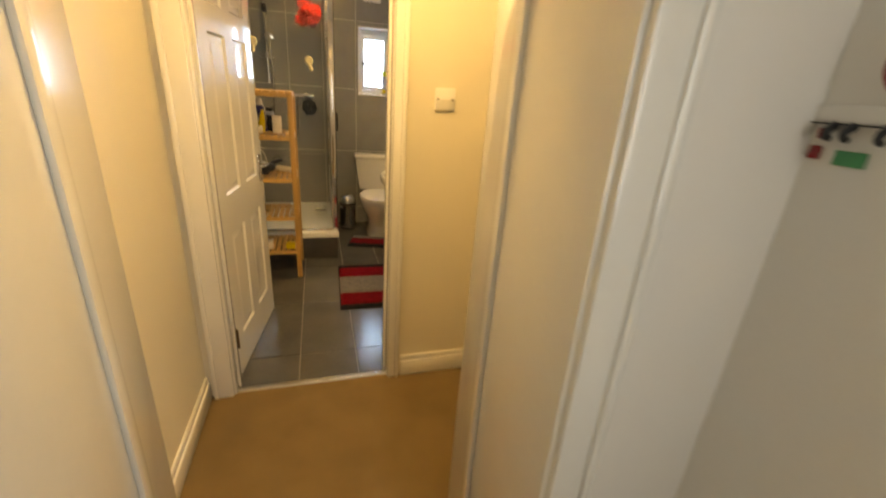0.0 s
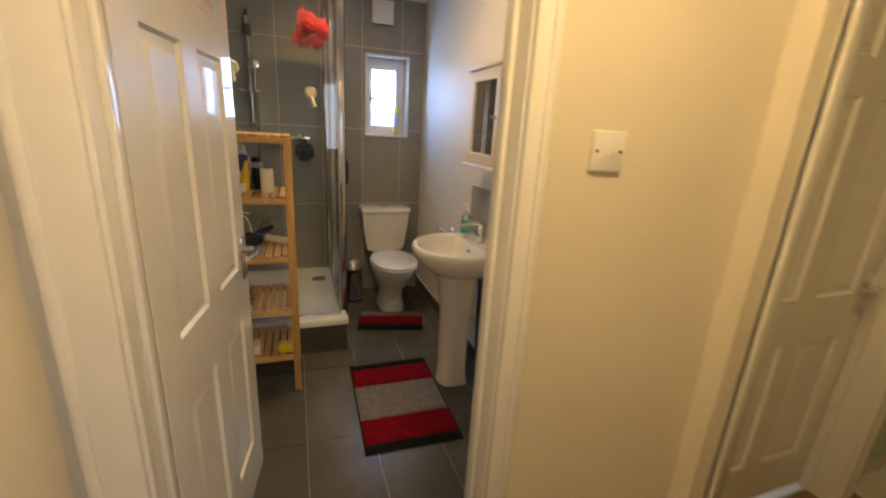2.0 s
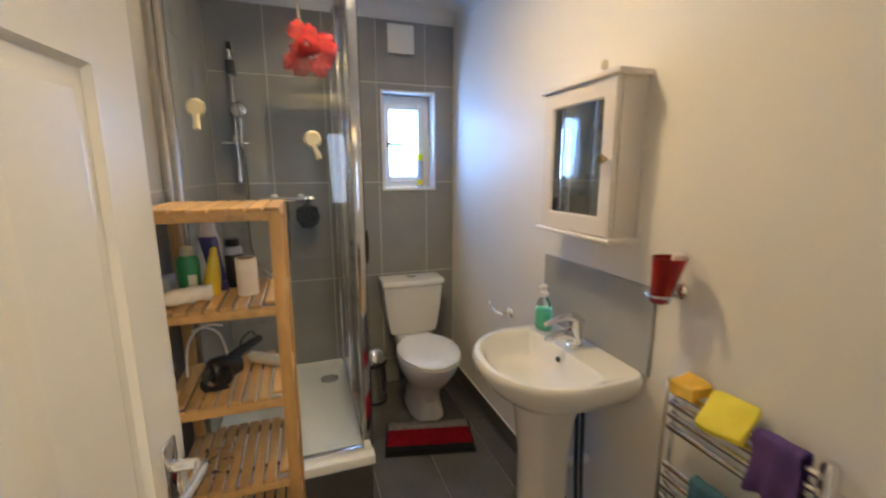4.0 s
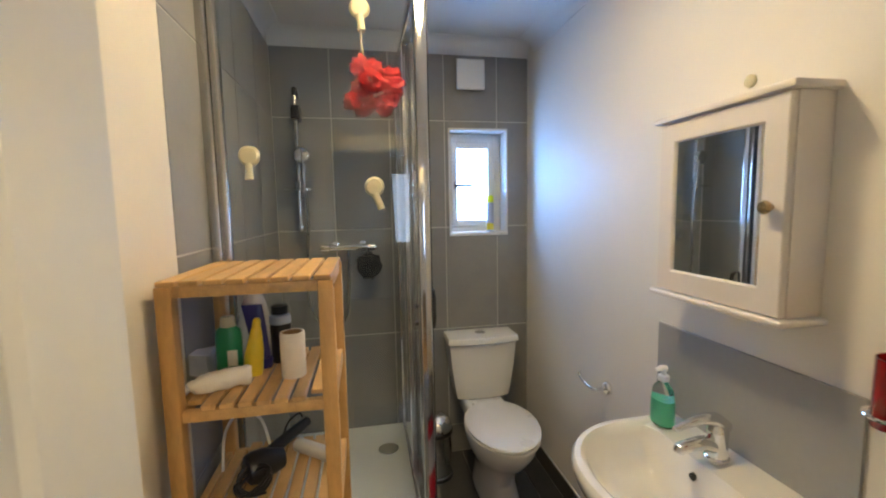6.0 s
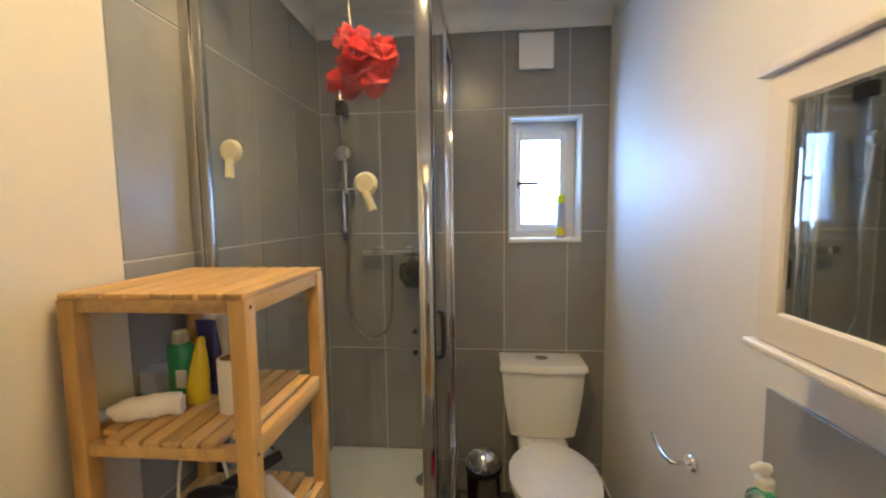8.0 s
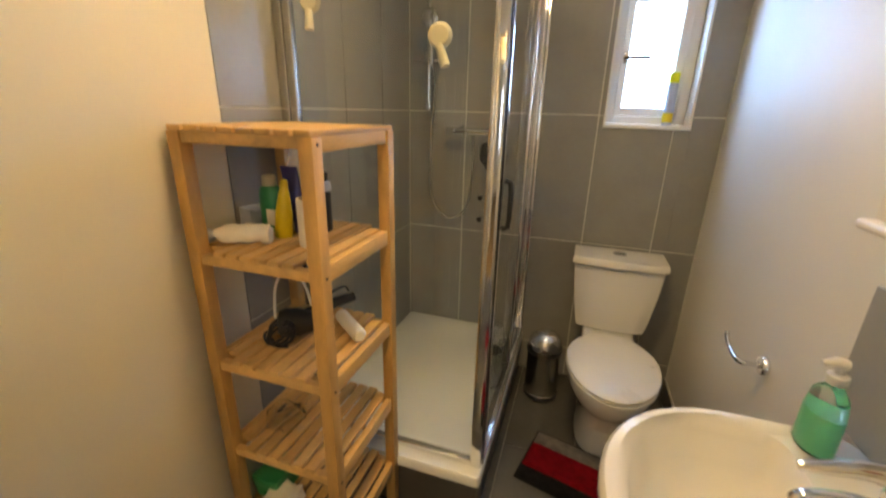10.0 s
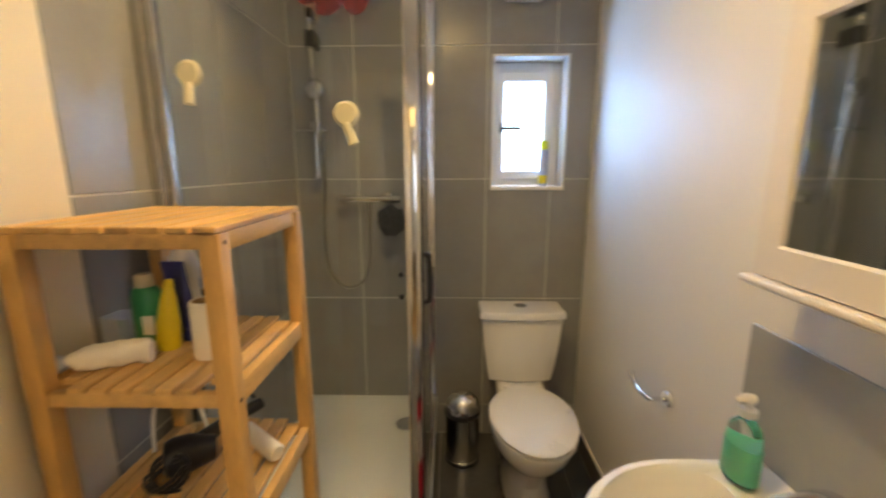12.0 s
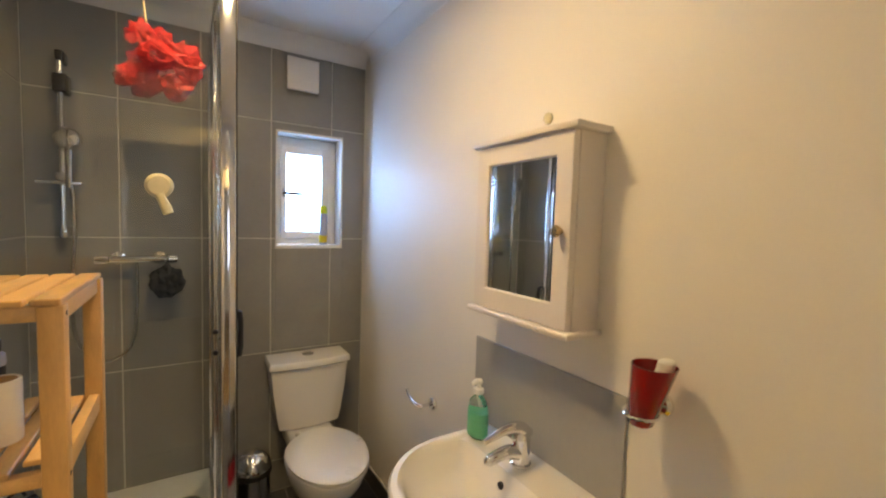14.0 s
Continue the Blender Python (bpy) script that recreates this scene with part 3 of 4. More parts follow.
for bz, s in ((1.99, 1), (2.095, 0.6), (1.40, 0.6)):
    part("bracket", box((RX - 0.022 * s, RY - 0.02 * s, bz - 0.035 * s), (RX + 0.022 * s, BACK - 0.007, bz + 0.035 * s), 0.006), BLACK if bz > 1.5 else CHROME, riser, "dark rail bracket")
part("soap_shelf", box((RX - 0.07, RY - 0.05, 1.592), (RX + 0.065, RY + 0.015, 1.602), 0.003), CHROME, riser)
part("slider", box((RX - 0.018, RY - 0.03, 1.605), (RX + 0.03, RY + 0.016, 1.64), 0.006), CHROME, riser)
head = part("hand_shower", tube([(RX + 0.028, 4.84, 1.58), (RX + 0.030, 4.83, 1.66), (RX + 0.032, 4.82, 1.73)], [0.011, 0.012, 0.014], 12, smooth_steps=4), CHROME, riser)
part("spray_head", lathe([(0.002, -0.02), (0.032, -0.016), (0.045, 0.0), (0.045, 0.010), (0.002, 0.014)], (RX + 0.034, 4.805, 1.765), "y", 20), CHROME, head)

# hung in the shower
def suction_hook(x, z, tilt, label):
    t = thing("suction_hook", (x, SY - 0.004, z), label, "hook", "hooks stuck to the shower glass")
    y = SY - 0.004
    part("suction_cup", lathe([(0.002, -0.014), (0.024, -0.013), (0.031, -0.006), (0.032, -0.001)], (x, y, z), "y", 24), IVORY, t)
    dx = 0.045 * math.sin(tilt)
    part("hook_tab", tube([(x, y - 0.013, z - 0.022), (x + dx * 0.6, y - 0.014, z - 0.05), (x + dx, y - 0.016, z - 0.072)], [0.010, 0.012, 0.013], 10, smooth_steps=3), IVORY, t)


suction_hook(-0.283, 1.655, 0.0, "ivory plastic suction hook on the shower glass")
suction_hook(0.090, 1.560, 0.45, "tilted ivory plastic suction hook on the shower glass")
suction_hook(0.062, 2.105, 0.1, "ivory plastic suction hook holding a red net puff")

puff = thing("bath_puff", (0.092, SY - 0.055, 1.868), "red nylon net bath puff hanging on the shower glass", "bath puff")
rng = random.Random(5)


def ruffle(center, normal, radius, seed):
    """A frilled disc of net with a wavy rim and thickness."""
    normal = Vector(normal).normalized()
    u = normal.orthogonal().normalized()
    v = normal.cross(u)
    b = bmesh.new()
    loops = []
    for k, r in enumerate((0.08, 0.35, 0.65, 0.88, 1.0)):
        loop = []
        for i in range(48):
            a = 2 * math.pi * i / 48
            w = radius * 0.22 * r * math.sin(a * (6 + seed % 3) + seed) + radius * 0.05 * r * math.sin(a * 9 + seed * 2)
            rr = radius * r * (1 + 0.10 * math.sin(3 * a + seed))
            loop.append(Vector(center) + u * rr * math.cos(a) + v * rr * math.sin(a) + normal * (w + radius * 0.35 * (1 - r)))
        loops.append(loop)
    return rings(loops + [[p - normal * 0.0025 for p in loops[-1]], [p - normal * 0.0025 for p in loops[0]]], False)


PC = Vector((0.096, SY - 0.050, 1.868))
for i in range(9):
    d = Vector((math.cos(i * 2.4), -0.9 + 0.7 * rng.random(), math.sin(i * 2.4)))
    part("frill", ruffle(PC + Vector((d.x * 0.022 - 0.008, d.y * 0.014, d.z * 0.022 + 0.006)), d, 0.022 + 0.008 * rng.random(), i), NET, puff)
for i, (dx, dz, radius, nx, nz) in enumerate(((-0.045, 0.062, 0.038, -0.3, 0.3), (0.002, 0.060, 0.036, 0.1, 0.5), (0.062, 0.022, 0.048, 0.4, 0.2), (0.070, -0.012, 0.044, 0.3, -0.4), (0.040, -0.070, 0.040, 0.3, -0.4), (-0.035, -0.066, 0.046, -0.2, -0.5), (-0.080, -0.062, 0.030, -0.5, -0.2), (-0.046, -0.010, 0.040, -0.6, 0.1))):
    part("petal", ruffle(PC + Vector((dx * 0.88, 0.004 * (i % 3), dz * 0.88)), (nx, -1, nz), radius * 0.86, i + 2), NET, puff)
part("cord", tube([(0.072, SY - 0.03, 1.93), (0.064, SY - 0.022, 2.0), (0.062, SY - 0.020, 2.085)], 0.002, 6), IVORY, puff)
b = blob((0.068, 4.845, 1.190), (0.062, 0.045, 0.065), 3, 0.35, 4.0, 4)
sponge = thing("bath_sponge", (0.068, 4.845, 1.19), "dark grey net sponge hanging from the mixer", "sponge")
part("sponge_body", b, SPONGE, sponge)
part("loop", tube([(0.068, 4.86, 1.25), (0.062, 4.872, 1.29), (0.068, 4.862, 1.305), (0.074, 4.855, 1.28), (0.070, 4.85, 1.245)], 0.0025, 6, smooth_steps=4), SPONGE, sponge)

# ---- toilet ----
CX = 0.687
toilet = thing("toilet", (CX, 4.60, 0), "white ceramic close-coupled toilet with the lid down", "toilet")


def oval(cx, cy, a, front, back, z, n=36, p=2.0):
    """An egg outline: half-width a, reaching front towards -y and back towards +y."""
    pts = []
    for i in range(n):
        t = 2 * math.pi * i / n
        c, s = math.cos(t), math.sin(t)
        q = 2.0 / p
        x = a * math.copysign(abs(c) ** q, c)
        y = math.copysign(abs(s) ** q, s) * (back if s > 0 else front)
        pts.append((cx + x, cy + y, z))
    return pts


part("pan", rings([oval(CX, 4.60, 0.105, 0.19, 0.20, 0.0, p=2.6), oval(CX, 4.60, 0.100, 0.185, 0.20, 0.03, p=2.6), oval(CX, 4.60, 0.088, 0.155, 0.19, 0.10, p=2.4), oval(CX, 4.58, 0.098, 0.165, 0.20, 0.18), oval(CX, 4.54, 0.140, 0.22, 0.22, 0.26), oval(CX, 4.52, 0.168, 0.255, 0.23, 0.33), oval(CX, 4.52, 0.174, 0.265, 0.23, 0.375), oval(CX, 4.52, 0.170, 0.262, 0.23, 0.383)]), CERAMIC, toilet)
part("pan_shelf", box((CX - 0.115, 4.70, 0.30), (CX + 0.115, BACK - 0.03, 0.395), 0.02, seg=3), CERAMIC, toilet)
part("seat", rings([oval(CX, 4.50, 0.172, 0.262, 0.215, 0.385), oval(CX, 4.50, 0.180, 0.270, 0.22, 0.390), oval(CX, 4.50, 0.180, 0.270, 0.22, 0.400), oval(CX, 4.50, 0.176, 0.266, 0.218, 0.404)]), PLASTIC, toilet)
part("seat_lid", rings([oval(CX, 4.50, 0.174, 0.264, 0.216, 0.406), oval(CX, 4.50, 0.181, 0.271, 0.22, 0.411), oval(CX, 4.50, 0.181, 0.271, 0.22, 0.420), oval(CX, 4.50, 0.170, 0.260, 0.212, 0.428), oval(CX, 4.50, 0.10, 0.17, 0.14, 0.432), oval(CX, 4.50, 0.02, 0.03, 0.03, 0.433)]), PLASTIC, toilet, "closed white toilet lid")
for s in (-1, 1):
    part("seat_hinge", lathe([(0.014, 0), (0.014, 0.02), (0.008, 0.024)], (CX + s * 0.075, 4.725, 0.396), "z", 14), PLASTIC, toilet)


def slab(hw, front, back, z, bow=0.018, n=12):
    """Cistern outline with a bowed front."""
    pts = []
    for i in range(n + 1):
        u = -1 + 2 * i / n
        pts.append((CX + u * hw, front - bow * (1 - u * u) + 0.012 * max(0, abs(u) - 0.9) * 10 * 0.5, z))
    pts += [(CX + hw, back, z), (CX - hw, back, z)]
    return pts


CB = BACK - 0.012
part("cistern", rings([slab(0.125, 4.815, CB, 0.396), slab(0.150, 4.805, CB, 0.405), slab(0.162, 4.80, CB, 0.46), slab(0.182, 4.795, CB, 0.60), slab(0.193, 4.790, CB, 0.725)]), CERAMIC, toilet)
part("cistern_lid", rings([slab(0.195, 4.783, CB, 0.724), slab(0.203, 4.776, CB, 0.730), slab(0.203, 4.776, CB, 0.752), slab(0.198, 4.782, CB, 0.763), slab(0.16, 4.82, CB - 0.02, 0.766)]), CERAMIC, toilet)
part("flush_button", lathe([(0.030, 0), (0.030, 0.004), (0.024, 0.007), (0.002, 0.007)], (CX, 4.865, 0.766), "z", 20), CHROME, toilet, "oval chrome flush button")
part("waste_pipe", tube([(CX, 4.79, 0.19), (CX, 4.95, 0.19)], 0.052, 16), PLASTIC, toilet)
part("supply_hose", tube([(CX + 0.14, 4.88, 0.40), (CX + 0.16, 4.89, 0.28), (CX + 0.19, 4.91, 0.20), (CX + 0.24, 4.93, 0.17)], 0.007, 8, smooth_steps=5), STEEL, toilet)

trash = thing("pedal_bin", (0.405, 4.765, 0), "small stainless steel pedal bin beside the toilet", "bin")
TB = (0.405, 4.765, 0)
part("bin_body", lathe([(0.080, 0.0), (0.084, 0.006), (0.084, 0.022), (0.081, 0.024), (0.081, 0.245), (0.083, 0.250)], TB), STEEL, trash)
part("bin_rim", lathe([(0.086, 0.250), (0.088, 0.255), (0.088, 0.272), (0.085, 0.276)], TB), BLACK, trash, "black plastic rim")
part("bin_lid", lathe([(0.084, 0.277), (0.082, 0.300), (0.070, 0.328), (0.048, 0.350), (0.022, 0.361), (0.002, 0.363)], TB), CHROME, trash)
part("pedal", box((0.385, 4.665, 0.012), (0.425, 4.70, 0.022), 0.004), BLACK, trash, "black foot pedal")
part("bin_base", lathe([(0.083, 0.0), (0.086, 0.003), (0.086, 0.018), (0.0845, 0.020)], TB), BLACK, trash)

holder = thing("toilet_roll_holder", (R, 4.095, 0.737), "empty chrome toilet roll holder on the wall", "toilet roll holder")
part("wall_plate", lathe([(0.027, 0.0), (0.027, -0.010), (0.022, -0.016), (0.002, -0.017)], (R - 0.001, 4.095, 0.737), "x", 22), CHROME, holder)
part("holder_arm", tube([(R - 0.015, 4.095, 0.737), (R - 0.060, 4.097, 0.737), (R - 0.070, 4.12, 0.738), (R - 0.070, 4.17, 0.742), (R - 0.070, 4.20, 0.755), (R - 0.070, 4.208, 0.772)], 0.007, 10, smooth_steps=4), CHROME, holder)

vent = thing("extractor_vent", (0.662, BACK, 2.225), "square white plastic extractor cover above the window", "vent")
part("vent_body", box((0.590, BACK - 0.035, 2.155), (0.734, BACK - 0.004, 2.300), 0.004), PLASTIC, vent)
part("vent_cover", box((0.581, BACK - 0.052, 2.145), (0.743, BACK - 0.036, 2.310), 0.006, seg=3), PLASTIC, vent)

can = thing("aerosol_can", (0.802, 5.020, WZ0 + 0.011), "slim pale blue air freshener can with yellow cap", "aerosol can")
AC = (0.802, 5.022, WZ0 + 0.011)
part("can_body", lathe([(0.020, 0.0), (0.021, 0.003), (0.021, 0.165), (0.017, 0.175)], AC), CAN, can)
part("cap", lathe([(0.020, 0.176), (0.021, 0.180), (0.020, 0.212), (0.015, 0.218), (0.002, 0.219)], AC), LIME_P, can, "bright yellow cap")
part("label_band", lathe([(0.0214, 0.012), (0.0216, 0.014), (0.0216, 0.050), (0.0214, 0.052)], AC), YELLOW_P, can)

# ---- basin ----
basin = thing("pedestal_basin", (0.80, 3.47, 0), "white ceramic pedestal basin on the wall", "basin")
BY = 3.472


def dee(front, back, hw, z, cx=0.82, cy=BY, n=44):
    """A D outline: round towards -x, squared towards the wall."""
    pts = []
    for i in range(n):
        t = 2 * math.pi * i / n
        c, s = math.cos(t), math.sin(t)
        if c < 0:
            q = 2 / 2.15
            x, y = -abs(c) ** q * (cx - front), math.copysign(abs(s) ** q, s) * hw
        else:
            q = 2 / 9.0
            x, y = abs(c) ** q * (back - cx), math.copysign(abs(s) ** q, s) * hw
        pts.append((cx + x, cy + y, z))
    return pts


BB = R - 0.004
part("bowl", rings([dee(0.70, BB, 0.10, 0.655), dee(0.66, BB, 0.15, 0.675), dee(0.60, BB, 0.22, 0.725), dee(0.567, BB, 0.250, 0.765), dee(0.556, BB, 0.258, 0.795), dee(0.557, BB, 0.258, 0.812), dee(0.564, BB - 0.002, 0.252, 0.821), dee(0.580, BB - 0.01, 0.238, 0.822),
    dee(0.596, 0.892, 0.222, 0.812, 0.76), dee(0.606, 0.884, 0.212, 0.795, 0.76), dee(0.63, 0.872, 0.19, 0.745, 0.76), dee(0.66, 0.852, 0.15, 0.705, 0.76), dee(0.71, 0.815, 0.08, 0.688, 0.76), dee(0.735, 0.785, 0.025, 0.683, 0.76)]), CERAMIC, basin)
part("pedestal", rings([dee(0.722, 0.88, 0.090, 0.0, 0.79), dee(0.724, 0.88, 0.088, 0.02, 0.79), dee(0.730, 0.87, 0.080, 0.10, 0.79), dee(0.722, 0.87, 0.082, 0.45, 0.79), dee(0.705, 0.88, 0.095, 0.60, 0.79), dee(0.682, 0.89, 0.112, 0.668, 0.79)]), CERAMIC, basin)
part("plug_hole", lathe([(0.030, 0), (0.030, 0.003), (0.020, 0.004), (0.018, 0.001), (0.002, 0.001)], (0.757, BY, 0.685)), CHROME, basin, "chrome waste ring")
part("overflow_hole", lathe([(0.002, -0.006), (0.010, -0.005), (0.011, 0.002)], (0.879, 3.500, 0.772), "x", 16), BLACK, basin, "dark overflow hole")
for py in (3.415, 3.445):
    part("supply_pipe", tube([(0.93, py, 0.70), (0.935, py - 0.005, 0.4), (0.95, py - 0.01, 0.16), (0.985, py - 0.01, 0.12)], 0.008, 8, smooth_steps=5), PIPE, basin, "dark braided flexible pipe")
part("trap_pipe", tube([(0.90, BY, 0.68), (0.90, BY, 0.40), (0.93, BY, 0.36), (1.01, BY, 0.36)], 0.018, 12), PLASTIC, basin)

tap = thing("mixer_tap", (0.938, 3.491, 0.822), "chrome single-lever basin mixer tap", "tap")
part("tap_body", lathe([(0.030, 0), (0.030, 0.006), (0.025, 0.010), (0.024, 0.055), (0.026, 0.075), (0.022, 0.092), (0.012, 0.10), (0.002, 0.102)], (0.938, 3.491, 0.8215)), CHROME, tap)
part("spout", tube([(0.938, 3.491, 0.850), (0.900, 3.491, 0.868), (0.860, 3.491, 0.868), (0.828, 3.491, 0.862), (0.822, 3.491, 0.853)], [0.021, 0.019, 0.016, 0.014, 0.012], 14, smooth_steps=4), CHROME, tap)
part("lever", tube([(0.955, 3.491, 0.905), (0.925, 3.491, 0.930), (0.880, 3.493, 0.932), (0.835, 3.495, 0.920), (0.812, 3.496, 0.914)], [0.022, 0.018, 0.013, 0.010, 0.007], 12, smooth_steps=4), CHROME, tap)
part("red_dot", lathe([(0.002, -0.001), (0.004, -0.0005), (0.004, 0.001)], (0.913, 3.491, 0.888), "x", 10), RED_GLASS, tap, "small red mark")

soap = thing("soap_bottle", (0.925, 3.676, 0.822), "clear pump bottle half full of green soap", "soap bottle")


def flat_oval(at, a, b, z, n=24):
    return [(at[0] + a * math.cos(2 * math.pi * i / n), at[1] + b * math.sin(2 * math.pi * i / n), at[2] + z) for i in range(n)]


SB = (0.925, 3.676, 0.822)
part("bottle", rings([flat_oval(SB, 0.026, 0.038, 0.0), flat_oval(SB, 0.029, 0.041, 0.006), flat_oval(SB, 0.028, 0.040, 0.075), flat_oval(SB, 0.024, 0.033, 0.110), flat_oval(SB, 0.013, 0.015, 0.128), flat_oval(SB, 0.012, 0.012, 0.136)]), BOTTLE, soap)
part("soap_liquid", rings([flat_oval(SB, 0.0235, 0.0355, 0.003), flat_oval(SB, 0.0265, 0.0385, 0.009), flat_oval(SB, 0.0262, 0.0378, 0.078)]), GREEN_LIQUID, soap, "green liquid soap")
part("pump_collar", lathe([(0.015, 0.134), (0.016, 0.136), (0.016, 0.150), (0.008, 0.154), (0.006, 0.168)], SB, n=18), PLASTIC, soap)
part("pump_spout", tube([(SB[0] + 0.006, SB[1], SB[2] + 0.170), (SB[0] - 0.008, SB[1], SB[2] + 0.174), (SB[0] - 0.030, SB[1] - 0.004, SB[2] + 0.170)], [0.010, 0.009, 0.005], 10), PLASTIC, soap)

splash = thing("splashback", (R, 3.515, 0.96), "grey tile splashback above the basin", "splashback")
part("splash_tile", box((R - 0.010, 3.226, 0.818), (R - 0.001, 3.806, 1.098), 0.0015, seg=1), SPLASH, splash)

# ---- mirror cabinet ----
cab = thing("mirror_cabinet", (R, 3.515, 1.225), "white wooden wall cabinet with a mirrored door", "cabinet")
CY0, CY1, CXF, CZ0, CZ1 = 3.322, 3.695, 0.903, 1.238, 1.712
part("cabinet_body", box((CXF + 0.020, CY0 + 0.002, CZ0), (R - 0.001, CY1 - 0.002, CZ1), 0.002), CAB, cab)
part("top_board", box((CXF - 0.012, CY0 - 0.014, CZ1), (R - 0.001, CY1 + 0.014, CZ1 + 0.016), 0.004), CAB, cab)
part("bottom_board", box((CXF - 0.014, CY0 - 0.014, CZ0 - 0.016), (R - 0.001, CY1 + 0.014, CZ0), 0.006, seg=3), CAB, cab)
fr = 0.058
def frame_loop(x, y0, y1, z0, z1):
    return [(x, y0, z0), (x, y1, z0), (x, y1, z1), (x, y0, z1)]


o = (CY0 + 0.004, CY1 - 0.004, CZ0 + 0.003, CZ1 - 0.003)
q = (CY0 + fr, CY1 - fr, CZ0 + fr + 0.004, CZ1 - fr)
lps = [frame_loop(CXF + 0.018, *o), frame_loop(CXF + 0.002, *o), frame_loop(CXF, o[0] + 0.002, o[1] - 0.002, o[2] + 0.002, o[3] - 0.002), frame_loop(CXF, q[0] - 0.004, q[1] + 0.004, q[2] - 0.004, q[3] + 0.004), frame_loop(CXF + 0.004, *q), frame_loop(CXF + 0.018, *q)]
bm = rings(lps + [lps[0]], False)
cdoor = part("cabinet_door", bm, CAB, cab)
part("mirror", box((CXF + 0.007, CY0 + fr - 0.002, CZ0 + fr), (CXF + 0.011, CY1 - fr + 0.002, CZ1 - fr + 0.002)), MIRROR, cdoor, "clear mirror glass", smooth=False)
part("knob", lathe([(0.002, -0.030), (0.011, -0.028), (0.015, -0.020), (0.012, -0.012), (0.006, -0.008), (0.006, 0.0)], (CXF + 0.001, CY0 + 0.030, 1.475), "x", 18), BRASS, cdoor, "small brass knob")
part("hanging_plate", lathe([(0.016, 0.0), (0.016, -0.005), (0.010, -0.009), (0.002, -0.009)], (R - 0.001, 3.52, CZ1 + 0.075), "x", 14), IVORY, cab, "small pale hanging plate")

# ---- tumbler ----
cup = thing("tumbler_holder", (R, 3.166, 1.13), "red glass tumbler in a chrome wall ring", "tumbler")
CC = (0.944, 3.154, 1.086)
bm = lathe([(0.022, 0.0), (0.025, 0.003), (0.032, 0.055), (0.043, 0.132), (0.041, 0.132), (0.030, 0.055), (0.023, 0.012), (0.002, 0.010)], CC)
for v in bm.verts:
    v.co += Vector((-0.04, -0.20, 0)) * (v.co.z - CC[2])
part("tumbler", bm, RED_GLASS, cup)
ring = [(CC[0] + 0.033 * math.cos(a), CC[1] + 0.033 * math.sin(a), CC[2] + 0.022) for a in [2 * math.pi * i / 24 for i in range(25)]]
part("ring", tube(ring, 0.004, 8), CHROME, cup)
part("arm", tube([(CC[0] + 0.033, CC[1], CC[2] + 0.022), (R - 0.012, CC[1], CC[2] + 0.030)], 0.006, 8), CHROME, cup)
part("wall_plate", lathe([(0.026, 0.0), (0.026, -0.010), (0.02, -0.016), (0.002, -0.017)], (R - 0.001, CC[1] - 0.004, CC[2] + 0.030), "x", 20), CHROME, cup)
tubeb = thing("toothpaste_tube", (0.955, 3.155, 1.20), "white capped toothpaste tube standing in the tumbler", "toothpaste")
part("tube_end", rings([flat_oval((0.948, 3.144, 1.100), 0.008, 0.008, 0.0), flat_oval((0.950, 3.130, 1.100), 0.013, 0.012, 0.06), flat_oval((0.954, 3.115, 1.100), 0.018, 0.016, 0.112), flat_oval((0.955, 3.113, 1.100), 0.018, 0.016, 0.126), flat_oval((0.955, 3.112, 1.100), 0.013, 0.012, 0.130)]), PLASTIC, tubeb)

# ---- towel rail ----
rail = thing("towel_radiator", (0.965, 2.92, 0.12), "chrome ladder towel radiator on the wall", "radiator")
RXX = 0.962
for ry in (3.098, 2.742):
    part("upright", tube([(RXX, ry, 0.13), (RXX, ry, 0.878), (RXX, ry, 0.890)], [0.017, 0.017, 0.012], 14), CHROME, rail)
    part("wall_bracket", tube([(RXX, ry, 0.80), (R - 0.002, ry, 0.80)], 0.009, 10), CHROME, rail)
    part("valve", lathe([(0.012, 0.07), (0.018, 0.075), (0.018, 0.11), (0.014, 0.13)], (RXX, ry, 0.0), n=14), CHROME, rail)
    part("feed_pipe", tube([(RXX, ry, 0.0), (RXX, ry, 0.08)], 0.008, 10), CHROME, rail)
for bz in (0.860, 0.825, 0.790, 0.755, 0.640, 0.605, 0.570, 0.535, 0.500, 0.465, 0.360, 0.325, 0.290, 0.255, 0.220, 0.185):
    part("bar", tube([(RXX - 0.012, 2.752, bz), (RXX - 0.012, 3.088, bz)], 0.010, 10), CHROME, rail)


